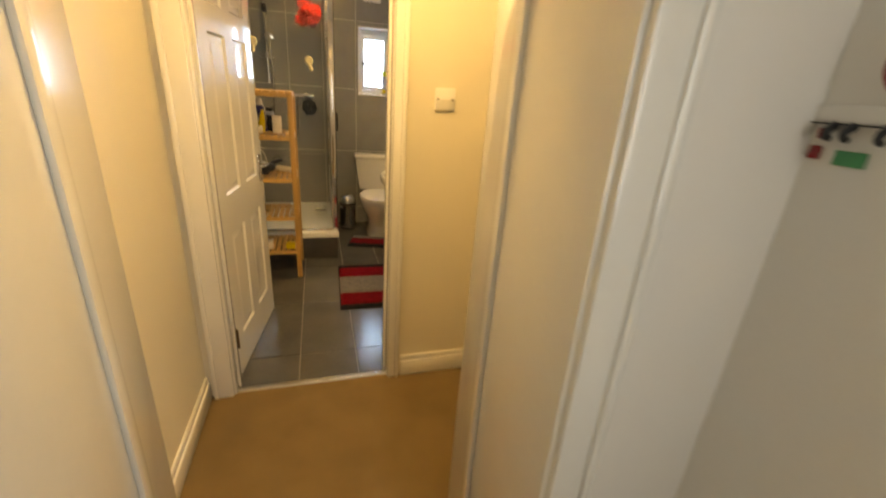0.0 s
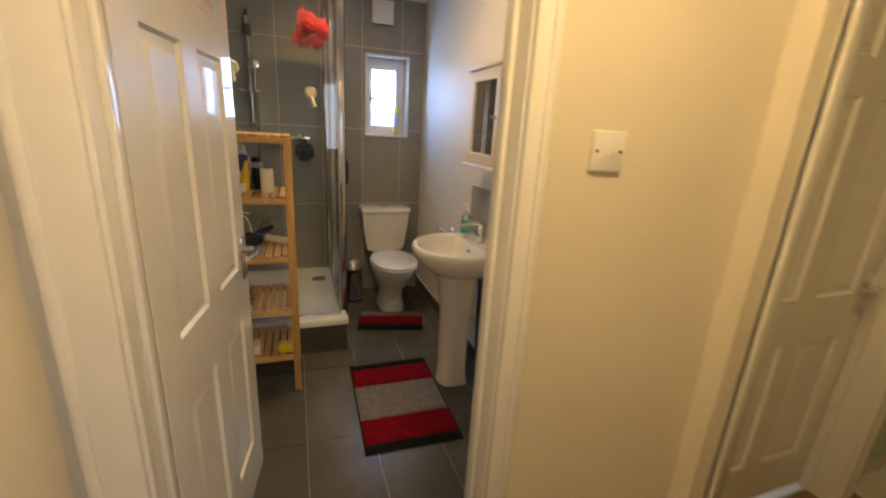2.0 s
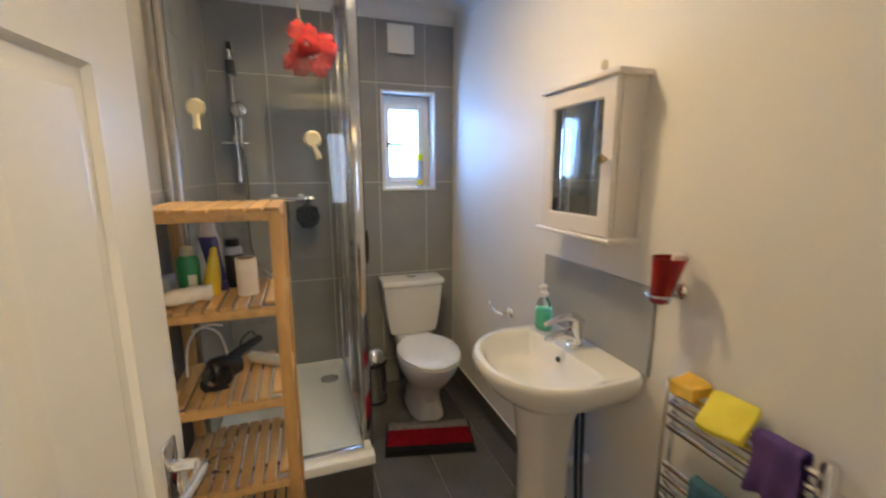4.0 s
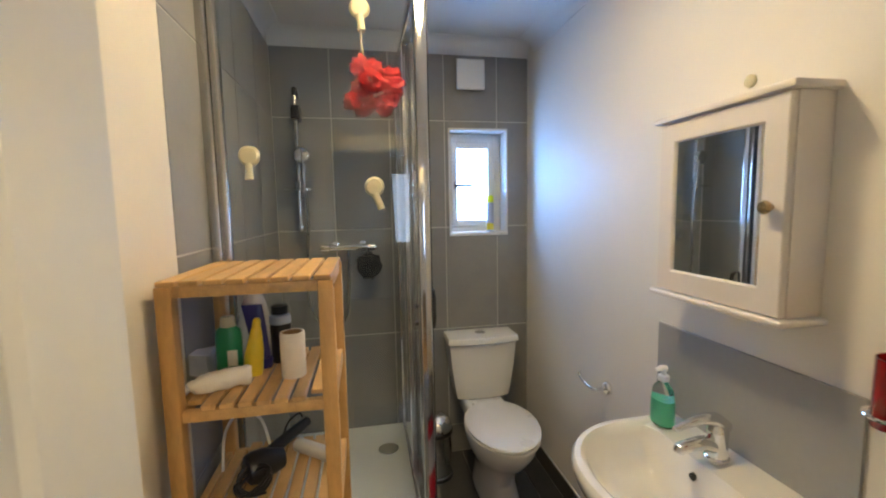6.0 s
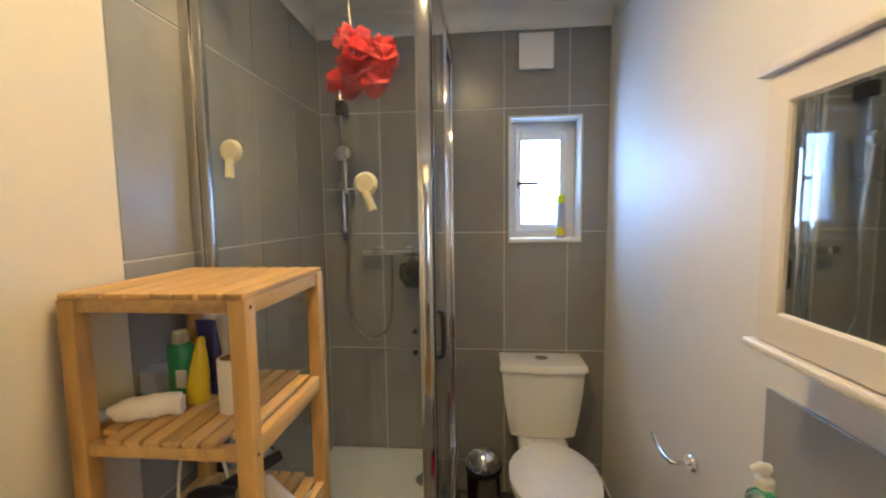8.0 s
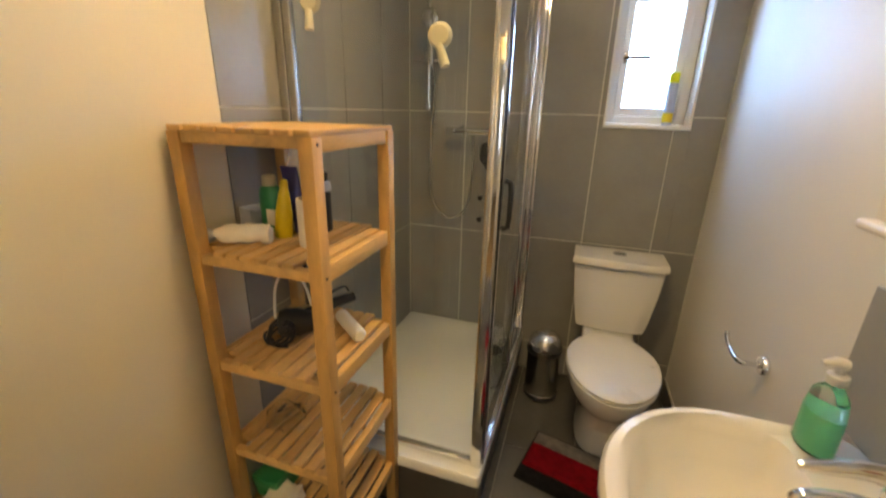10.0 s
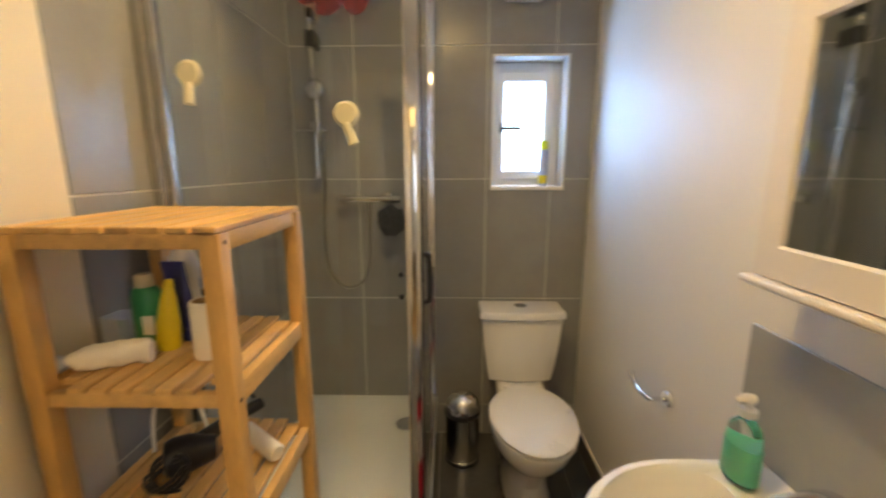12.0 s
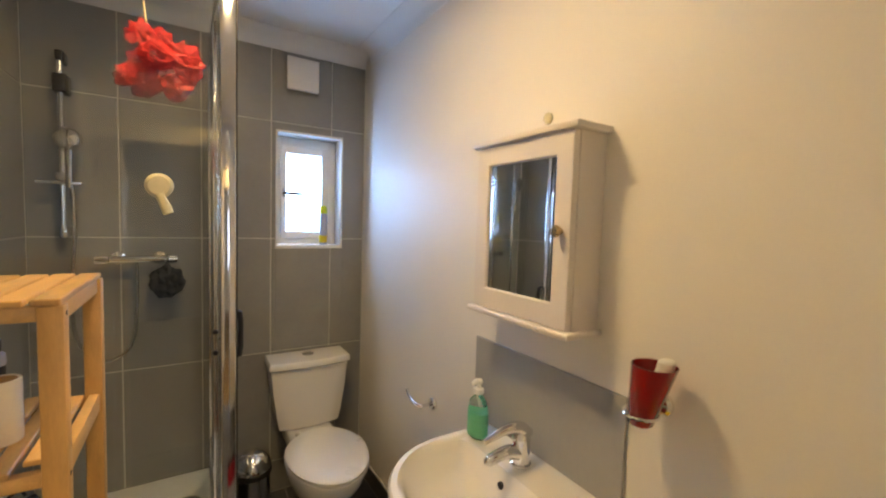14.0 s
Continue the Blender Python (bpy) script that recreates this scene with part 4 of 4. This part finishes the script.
def drape(y0, y1, z_top, drop_out, drop_in, seed, x=RXX - 0.012, r=0.016, thick=0.006, wave=0.006):
    """A cloth folded over a bar, with soft waves."""
    path = []
    for i in range(7):
        path.append((x - r - 0.004 * math.sin(i), z_top - drop_out * (1 - i / 6)))
    for i in range(1, 6):
        a = math.pi - math.pi * i / 6
        path.append((x + r * math.cos(a), z_top + r * math.sin(a)))
    for i in range(5):
        path.append((x + r, z_top - drop_in * i / 4))
    loops, ny = [], 14
    for side in (0, 1):
        for j in (range(ny + 1) if side == 0 else range(ny, -1, -1)):
            y = y0 + (y1 - y0) * j / ny
            loop = []
            for k, (px, pz) in enumerate(path):
                far = abs(k - 9) / 9
                w = wave * far * math.sin(seed + j * 0.9) + wave * 0.8 * noise.noise(Vector((y * 30, pz * 20, seed)))
                yy = y + 0.006 * far * math.sin(k * 0.8 + seed)
                loop.append((px - w - (thick if side else 0) * (1 if k < 9 else -1 if k > 9 else 0) * 0.5, yy, pz + (thick * 0.6 if side else 0) * (1 if 6 < k < 12 else 0) + 0.005 * far * math.sin(j * 0.7 + seed)))
            loops.append(loop)
    return rings(loops + [loops[0]], False, closed=False)


solo("purple_cloth", drape(2.775, 2.868, 0.870, 0.125, 0.10, 2.0), PURPLE, (RXX, 2.81, 0.868), "purple cloth hanging over the radiator's top bar", "cloth")
solo("teal_towel", drape(2.875, 3.0, 0.648, 0.30, 0.2, 5.0), TEAL, (RXX, 2.965, 0.648), "teal hand towel hanging over radiator bars", "towel")


def pad(lo, hi, seed, lump=0.006):
    """A soft folded cloth lying on the rail."""
    b = box(lo, hi)
    bmesh.ops.subdivide_edges(b, edges=b.edges[:], cuts=6, use_grid_fill=True)
    for v in b.verts:
        v.co += Vector((noise.noise(v.co * 22 + Vector((seed, 0, 0))), noise.noise(v.co * 18 + Vector((0, seed, 3))), noise.noise(v.co * 25 + Vector((0, 5, seed))))) * lump
    for _ in range(2):
        bmesh.ops.smooth_vert(b, verts=b.verts[:], factor=0.4, use_axis_x=True, use_axis_y=True, use_axis_z=True)
    return b


y_cloth = pad((-0.055, -0.05, -0.012), (0.055, 0.05, 0.012), 4, 0.010)
bmesh.ops.transform(y_cloth, matrix=pose(0.944, 2.935, 0.872, 0, -28, 15), verts=y_cloth.verts[:])
solo("yellow_cloth", y_cloth, YELLOW, (0.945, 2.905, 0.88), "bright yellow sponge cloth draped on the radiator", "cloth")
o_cloth = pad((0.925, 3.01, 0.870), (1.0, 3.085, 0.903), 9, 0.012)
solo("folded_cloth", o_cloth, ORANGE, (0.96, 3.05, 0.87), "orange-yellow folded cloth on the radiator's top", "cloth")

# ---- wooden shelf ----
HX0, HX1, HY0, HY1 = -0.388, -0.021, 3.572, 3.934
LEVELS = (1.342, 1.062, 0.770, 0.490, 0.225)
shelf = thing("shelf_unit", ((HX0 + HX1) / 2, (HY0 + HY1) / 2, 0), "pale slatted wooden shelf unit with five tiers", "shelf")
LG = 0.034
for x in (HX0, HX1 - LG):
    for y in (HY0, HY1 - LG):
        part("leg", box((x, y, 0), (x + LG, y + LG, LEVELS[0] - 0.012), 0.003), WOOD_UP, shelf)
for z in LEVELS:
    for y in (HY0 + 0.004, HY1 - 0.024):
        part("front_rail", box((HX0 + LG + 0.0005, y, z - 0.037), (HX1 - LG - 0.0005, y + 0.020, z - 0.012), 0.002), WOOD, shelf)
    for x in (HX0 + 0.006, HX1 - 0.026):
        part("side_rail", box((x, HY0 + LG + 0.0005, z - 0.044), (x + 0.020, HY1 - LG - 0.0005, z - 0.003), 0.002), WOOD, shelf)
    top = z == LEVELS[0]
    a, b = (HX0, HX1) if top else (HX0 + 0.030, HX1 - 0.030)
    c, d = (HY0, HY1) if top else (HY0 + 0.002, HY1 - 0.002)
    n = 8
    pitch = (b - a) / n
    for i in range(n):
        piece("slat", (a + i * pitch + 0.004, c if (top or 0 < i < n - 1) else HY0 + LG + 0.001, z - 0.0115), (a + (i + 1) * pitch - 0.004, d if (top or 0 < i < n - 1) else HY1 - LG - 0.001, z), WOOD, shelf, 0.002)
for z in LEVELS:
    part("screw", lathe([(0.002, -0.0015), (0.004, -0.001), (0.004, 0.001)], (HX1, HY0 + 0.017, z - 0.027), "x", 10), DARK_METAL, shelf, "dark screw head")

# things on the shelf
Z1 = LEVELS[1]
green = thing("green_bottle", (-0.314, 3.782, Z1), "green shower gel bottle with a pale cap", "bottle")
GB = (-0.314, 3.782, Z1)
part("bottle", rings([flat_oval(GB, 0.030, 0.022, 0.0), flat_oval(GB, 0.033, 0.024, 0.006), flat_oval(GB, 0.033, 0.024, 0.095), flat_oval(GB, 0.030, 0.021, 0.113), flat_oval(GB, 0.020, 0.018, 0.122)]), GREEN, green)
part("cap", lathe([(0.018, 0.121), (0.019, 0.123), (0.018, 0.144), (0.015, 0.149), (0.002, 0.150)], GB), IVORY, green, "pale green cap")
part("label", box((GB[0] + 0.002, GB[1] - 0.0262, Z1 + 0.02), (GB[0] + 0.026, GB[1] - 0.020, Z1 + 0.062), 0.001), PAPER, green, "small white printed label")


def squeeze_tube(name, at, w, h, material, cap_material, label, lean=0):
    t = thing(name, at, label, "tube")
    part("cap", rings([flat_oval(at, a, b, z) for z, a, b in ((0.0, w * 0.42, w * 0.36), (0.004, w * 0.46, w * 0.40), (0.028, w * 0.46, w * 0.40))]), cap_material, t)
    part("tube_body", rings([[(x + lean * (z - at[2]), y, z) for x, y, z in flat_oval(at, a, b, zz)] for zz, a, b in ((0.029, w * 0.40, w * 0.34), (0.036, w * 0.5, w * 0.42), (h * 0.6, w * 0.55, w * 0.28), (h * 0.93, w * 0.6, 0.004), (h, w * 0.6, 0.003))]), material, t)
    return t


def cone_bottle(name, at, w, h, material, label, lean=0.0):
    """A bottle that narrows to a small top."""
    bt = thing(name, at, label, "bottle")
    part("bottle", rings([[(x + lean * (z - at[2]), y, z) for x, y, z in flat_oval(at, a, b, zz)] for zz, a, b in ((0.0, w * 0.46, w * 0.34), (0.005, w * 0.5, w * 0.38), (h * 0.4, w * 0.47, w * 0.36), (h * 0.75, w * 0.30, w * 0.24), (h * 0.88, w * 0.20, w * 0.16))]), material, bt)
    part("cap", rings([[(x + lean * (z - at[2]), y, z) for x, y, z in flat_oval(at, a, b, zz)] for zz, a, b in ((h * 0.882, w * 0.21, w * 0.17), (h * 0.90, w * 0.22, w * 0.18), (h * 0.98, w * 0.17, w * 0.14), (h, w * 0.10, w * 0.08))]), material, bt)
    return bt


cone_bottle("yellow_bottle", (-0.247, 3.737, Z1), 0.050, 0.150, YELLOW_P, "yellow pointed bottle standing on the slats", 0.12)
squeeze_tube("blue_tube", (-0.227, 3.787, Z1), 0.044, 0.175, BLUE_P, BLUE_P, "dark blue squeeze tube leaning on the shelf", -0.15)
wt = cone_bottle("white_bottle", (-0.262, 3.834, Z1), 0.105, 0.222, PLASTIC, "large white body wash bottle with dark lettering", 0.02)
part("print", box((-0.276, 3.800, Z1 + 0.148), (-0.246, 3.806, Z1 + 0.157), 0.001), LINE_PAINT, wt, "dark unreadable print")
dark = thing("dark_bottle", (-0.191, 3.829, Z1), "black bottle with a pale band and black cap", "bottle")
DB = (-0.191, 3.829, Z1)
part("bottle", lathe([(0.026, 0), (0.028, 0.004), (0.028, 0.105), (0.024, 0.115)], DB), BLACK, dark)
part("band", lathe([(0.0285, 0.110), (0.030, 0.113), (0.028, 0.132), (0.022, 0.136)], DB), CAN, dark, "pale grey shoulder")
part("cap", lathe([(0.022, 0.137), (0.023, 0.139), (0.023, 0.160), (0.002, 0.162)], DB), BLACK, dark)


def toilet_core(at, label):
    t = thing("paper_roll", at, label, "paper roll", "rolls on the shelf")
    part("roll", lathe([(0.029, 0.0), (0.0305, 0.002), (0.031, 0.112), (0.0295, 0.116), (0.0255, 0.116), (0.025, 0.002)], at, cap=False), PAPER, t)
    part("core", lathe([(0.0248, 0.003), (0.0248, 0.115), (0.0230, 0.115), (0.0230, 0.003)], at, cap=False), CARD, t, "brown cardboard core")


toilet_core((-0.139, 3.709, Z1), "nearly empty white paper roll standing upright")
pack = thing("cotton_pack", (-0.299, 3.657, Z1), "crumpled clear pack of cotton pads lying down", "cotton pads")
bm = tube([(-0.358, 3.627, Z1 + 0.022), (-0.334, 3.640, Z1 + 0.024), (-0.289, 3.660, Z1 + 0.025), (-0.238, 3.682, Z1 + 0.025)], [0.012, 0.020, 0.024, 0.023], 16, smooth_steps=6)
for v in bm.verts:
    v.co += Vector((0.3, 0.6, 1)) * (0.007 * noise.noise(v.co * 45) + 0.004 * noise.noise(v.co * 110))
part("pad_roll", bm, PAPER, pack)
bm = tube([(-0.388, 3.611, Z1 + 0.020), (-0.374, 3.618, Z1 + 0.020), (-0.358, 3.627, Z1 + 0.022)], [0.018, 0.019, 0.010], 14, smooth_steps=4)
for v in bm.verts:
    v.co += Vector((noise.noise(v.co * 70), noise.noise(v.co * 70 + Vector((9, 0, 0))), 0)) * 0.006
part("wrapper_end", bm, CAN, pack, "twisted bluish wrapper end")
wrap = thing("wipes_pack", (-0.404, 3.737, Z1), "small pale blue wrapped pack on the shelf", "wipes")
bm = pad((-0.419, 3.752, Z1 + 0.002), (-0.359, 3.822, Z1 + 0.055), 21, 0.012)
part("pack_body", bm, CAN, wrap)

Z2 = LEVELS[2]
dryer = thing("hair_dryer", (-0.269, 3.657, Z2), "black hair dryer lying on the slats", "hair dryer")
part("dryer_body", tube([(-0.275, 3.712, Z2 + 0.042), (-0.270, 3.715, Z2 + 0.042), (-0.256, 3.724, Z2 + 0.043), (-0.232, 3.740, Z2 + 0.043), (-0.206, 3.756, Z2 + 0.040), (-0.192, 3.765, Z2 + 0.038)], [0.026, 0.037, 0.042, 0.040, 0.031, 0.026], 20), BLACK, dryer)
part("air_grille", tube([(-0.2765, 3.711, Z2 + 0.042), (-0.2745, 3.7125, Z2 + 0.042)], 0.020, 16), DARK_METAL, dryer, "dark air intake grille")
part("dryer_handle", tube([(-0.240, 3.745, Z2 + 0.050), (-0.195, 3.815, Z2 + 0.062), (-0.141, 3.890, Z2 + 0.072)], [0.019, 0.017, 0.014], 12, smooth_steps=4), BLACK, dryer)
for k in range(3):
    ring = [(-0.246 + 0.040 * math.cos(a), 3.688 + 0.016 * math.sin(a) - 0.006 * k, Z2 + 0.036 + 0.030 * math.sin(a + 0.5 * k)) for a in [2 * math.pi * i / 20 for i in range(21)]]
    part("cord_coil", tube(ring, 0.0045, 8), BLACK, dryer, "wound black flex")
part("hang_loop", tube([(-0.199, 3.817, Z2 + 0.07), (-0.189, 3.847, Z2 + 0.095), (-0.164, 3.877, Z2 + 0.105), (-0.154, 3.882, Z2 + 0.09)], 0.003, 8, smooth_steps=5), BLACK, dryer)
part("power_cord", tube([(-0.276, 3.690, Z2 + 0.03), (-0.290, 3.676, Z2 + 0.03), (-0.284, 3.668, Z2 + 0.012), (-0.250, 3.664, Z2 + 0.006), (-0.215, 3.670, Z2 + 0.007)], 0.004, 8, smooth_steps=6), BLACK, dryer)
# White rope handles of a clear bag, modelled as two bare loops.
cord = thing("bag_handles", (-0.319, 3.797, Z2), "white rope handle loops of a clear bag on the shelf", "cable")
part("flex", tube([(-0.354, 3.787, Z2 + 0.006), (-0.344, 3.792, Z2 + 0.11), (-0.304, 3.797, Z2 + 0.165), (-0.254, 3.802, Z2 + 0.14), (-0.234, 3.807, Z2 + 0.06), (-0.229, 3.807, Z2 + 0.004)], 0.004, 8, smooth_steps=8), PLASTIC, cord)
part("flex_tie", tube([(-0.329, 3.797, Z2 + 0.155), (-0.279, 3.792, Z2 + 0.175), (-0.239, 3.802, Z2 + 0.165)], 0.004, 8, smooth_steps=4), PLASTIC, cord)
roll = thing("white_roll", (-0.109, 3.807, Z2), "white paper-wrapped roll lying on the slats", "roll")
part("roll_body", tube([(-0.171, 3.859, Z2 + 0.020), (-0.165, 3.854, Z2 + 0.020), (-0.057, 3.769, Z2 + 0.021), (-0.051, 3.765, Z2 + 0.021)], [0.014, 0.0195, 0.0205, 0.016], 18), PAPER, roll)
Z3 = LEVELS[3]
part("film", pad((-0.319, 3.657, Z3 + 0.003), (-0.229, 3.737, Z3 + 0.05), 33, 0.02), CLEAR_FILM, thing("clear_bag", (-0.269, 3.697, Z3), "crumpled clear plastic bag on the slats", "bag"))
Z4 = LEVELS[4]
bowl = thing("green_pack", (-0.359, 3.637, Z4), "green plastic pack on the bottom shelf", "pack")
part("pack_body", pad((-0.378, 3.637, Z4 + 0.004), (-0.285, 3.767, Z4 + 0.080), 40, 0.012), GREEN, bowl)
bag = thing("cloth_bag", (-0.289, 3.637, Z4), "crumpled pale cloth on the bottom shelf", "cloth")
part("cloth", pad((-0.319, 3.592, Z4 + 0.003), (-0.219, 3.682, Z4 + 0.055), 45, 0.022), PAPER, bag)
sp = thing("sponge", (-0.154, 3.567, Z4), "yellow cleaning sponge on the bottom shelf", "sponge")
part("sponge_body", pad((-0.128, 3.585, Z4 + 0.002), (-0.062, 3.655, Z4 + 0.040), 50, 0.004), YELLOW_P, sp)

# ---- mats ----
def pile_strip(x0, x1, y0, y1, h, seed, corner=0.0):
    """A strip of tufted pile with an uneven top."""
    b = bmesh.new()
    nx, ny = max(2, int((x1 - x0) / 0.012)), max(2, int((y1 - y0) / 0.012))
    grid = []
    for j in range(ny + 1):
        row = []
        for i in range(nx + 1):
            x, y = x0 + (x1 - x0) * i / nx, y0 + (y1 - y0) * j / ny
            edge = i in (0, nx) or j in (0, ny)
            z = 0.001 if edge else h * (0.85 + 0.3 * noise.noise(Vector((x * 90, y * 90, seed))))
            row.append(b.verts.new((x, y, z)))
        grid.append(row)
    for j in range(ny):
        for i in range(nx):
            b.faces.new((grid[j][i], grid[j][i + 1], grid[j + 1][i + 1], grid[j + 1][i]))
    return b


def mat(name, m, w, bands, label, h=0.014):
    t = thing(name, (0, 0, 0), label, "bath mat")
    total = sum(d for d, _ in bands)
    part("backing", box((-w / 2 - 0.008, -total / 2 - 0.006, 0.0), (w / 2 + 0.008, total / 2 + 0.006, 0.005), 0.002), BLACK_PILE, t, "black edging")
    y = -total / 2
    for i, (d, material) in enumerate(bands):
        bm = pile_strip(-w / 2, w / 2, y, y + d, h, i)
        bmesh.ops.translate(bm, verts=bm.verts[:], vec=(0, 0, 0.005))
        part("pile_band", bm, material, t)
        y += d
    t.matrix_basis = m


mat("bath_mat", pose(0.475, 3.355, 0.001, 0, 0, -1.5), 0.45, [(0.055, BLACK_PILE), (0.17, RED_PILE), (0.27, GREY_PILE), (0.17, RED_PILE), (0.055, BLACK_PILE)], "red, grey and black striped bath mat on dark tiles")
mat("toilet_mat", pose(0.625, 4.275, 0.001, 0, 0, -13.5), 0.46, [(0.07, BLACK_PILE), (0.14, RED_PILE), (0.07, GREY_PILE)], "red and black bath mat in front of the toilet")

# ---- hall ----
sw = thing("light_switch", (0.652, HALLN, 1.38), "square white wall switch plate with two screws", "switch")
part("plate", box((0.608, HALLN - 0.010, 1.337), (0.696, HALLN - 0.001, 1.425), 0.003), PLASTIC, sw)
part("rocker", box((0.634, HALLN - 0.0118, 1.370), (0.670, HALLN - 0.0105, 1.390), 0.0005), PLASTIC, sw, "small white rocker")
for sx in (0.620, 0.684):
    part("screw", lathe([(0.002, -0.0012), (0.004, -0.001), (0.004, 0.001)], (sx, HALLN - 0.0105, 1.381), "y", 10), DARK_METAL, sw)

# first room: things on the side wall
XW = 0.87
K = 0.624


def hy(y):
    return 0.516 + (y - 0.516) * K


def hz(z):
    return 1.408 + (z - 1.408) * K


rack = thing("hook_rail", (XW, hy(1.10), hz(1.43)), "white rail with dark hooks on the wall", "hook rail")
part("rail_board", box((XW - 0.010, hy(0.70), hz(1.405)), (XW - 0.001, hy(1.285), hz(1.445)), 0.002), PLASTIC, rack)
# Thin dark strip along the underside of the rail board.
part("wire", box((XW - 0.013, hy(0.72), hz(1.400)), (XW - 0.0105, hy(1.27), hz(1.404))), BLACK, rack, "thin dark line")
for y in (1.222, 1.185, 1.12, 1.05):
    part("hook", tube([(XW - 0.009, hy(y), hz(1.398)), (XW - 0.020, hy(y), hz(1.388)), (XW - 0.022, hy(y), hz(1.375)), (XW - 0.014, hy(y), hz(1.369))], [0.007, 0.006, 0.005, 0.005], 10, smooth_steps=3), BLACK, rack, "black hook")
for nm, y0, y1, z0, z1, material, lab in (("red_tag", 1.236, 1.262, 1.318, 1.350, RED_GLASS, "small red tag hung under the hooks"), ("red_tag", 1.236, 1.256, 1.366, 1.392, RED_GLASS, "small red tag on the wall"), ("green_tag", 1.140, 1.205, 1.310, 1.345, GREEN, "green card tag hung under the hooks")):
    t = thing(nm, (XW, hy((y0 + y1) / 2), hz(z0)), lab, "tag")
    part("card", box((XW - 0.006, hy(y0), hz(z0)), (XW - 0.001, hy(y1), hz(z1)), 0.002), material, t)
rp = thing("red_ring", (XW, hy(1.10), hz(1.53)), "round red ring hung on the wall", "wall ring")
part("ring", tube([(XW - 0.007, hy(1.10) + 0.042 * math.cos(a), hz(1.53) + 0.042 * math.sin(a)) for a in [2 * math.pi * i / 32 for i in range(33)]], 0.005, 8), RED_GLASS, rp)

# ---- tiles ----
G = 0.0024


def minus(rects, hole):
    out = []
    for a0, a1, b0, b1 in rects:
        h0, h1, k0, k1 = max(a0, hole[0]), min(a1, hole[1]), max(b0, hole[2]), min(b1, hole[3])
        if h0 >= h1 or k0 >= k1:
            out.append((a0, a1, b0, b1))
            continue
        out += [r for r in ((a0, h0, b0, b1), (h1, a1, b0, b1), (h0, h1, b0, k0), (h0, h1, k1, b1)) if r[1] - r[0] > 0.006 and r[3] - r[2] > 0.006]
    return out


ZS = (0.0, 0.172, 0.775, 1.378, 1.981, CEIL - 0.076)
xs = (L + 0.002, -0.105, 0.205, 0.515, 0.826, R - 0.001)
for z0, z1 in zip(ZS, ZS[1:]):
    for x0, x1 in zip(xs, xs[1:]):
        for a0, a1, b0, b1 in minus([(x0 + G, x1 - G, z0 + G, z1 - G)], (WX0 - 0.007, WX1 + 0.007, WZ0 - 0.007, WZ1 + 0.009)):
            piece("tile", (a0, BACK - 0.003, b0), (a1, BACK + 0.004, b1), TILE, wall_back, 0.001)
ys = (3.745, 4.032, 4.342, 4.652, BACK - 0.004)
for z0, z1 in zip(ZS, ZS[1:]):
    for y0, y1 in zip(ys, ys[1:]):
        piece("tile", (L - 0.004, y0 + G, z0 + G), (L + 0.003, y1 - G, z1 - G), TILE, wall_left, 0.001)
fx = (L + 0.006, -0.305, -0.006, 0.293, 0.592, 0.891, R - 0.010)
fy = (2.320, 2.545, 3.148, 3.751, 4.354, BACK - 0.004)
for x0, x1 in zip(fx, fx[1:]):
    for y0, y1 in zip(fy, fy[1:]):
        piece("floor_tile", (x0 + G, y0 + G, -0.010), (x1 - G, y1 - G, 0.0), FLOOR_TILE, floor_bath, 0.001)
skirt = structure("baseboard_tiles", box((R - 0.009, FRONT + 0.002, 0.0), (R - 0.0005, BACK - 0.004, 0.104)), GROUT, "pale bedding of the dark tile skirting", "skirting board")
for y0, y1 in zip(fy, fy[1:]):
    piece("skirting_tile", (R - 0.0125, max(y0, FRONT + 0.024) + G, 0.002), (R - 0.006, y1 - G, 0.101), DARK_TILE, skirt, 0.001)
kx = [2.217 + 0.36 * i for i in range(4)]
ky = [1.45 + 0.36 * i for i in range(3)] + [2.232]
for x0, x1 in zip(kx, kx[1:]):
    for y0, y1 in zip(ky, ky[1:]):
        piece("floor_tile", (x0 + G, y0 + G, -0.008), (min(x1, 3.299) - G, y1 - G, 0.001), PALE_TILE, floor_far, 0.001)
structure("baseboard_kitchen", box((2.11, HALLN - 0.010, 0.001), (3.29, HALLN - 0.0005, 0.10), 0.002), PALE_TILE, "pale tile skirting under the green wall", "skirting board")
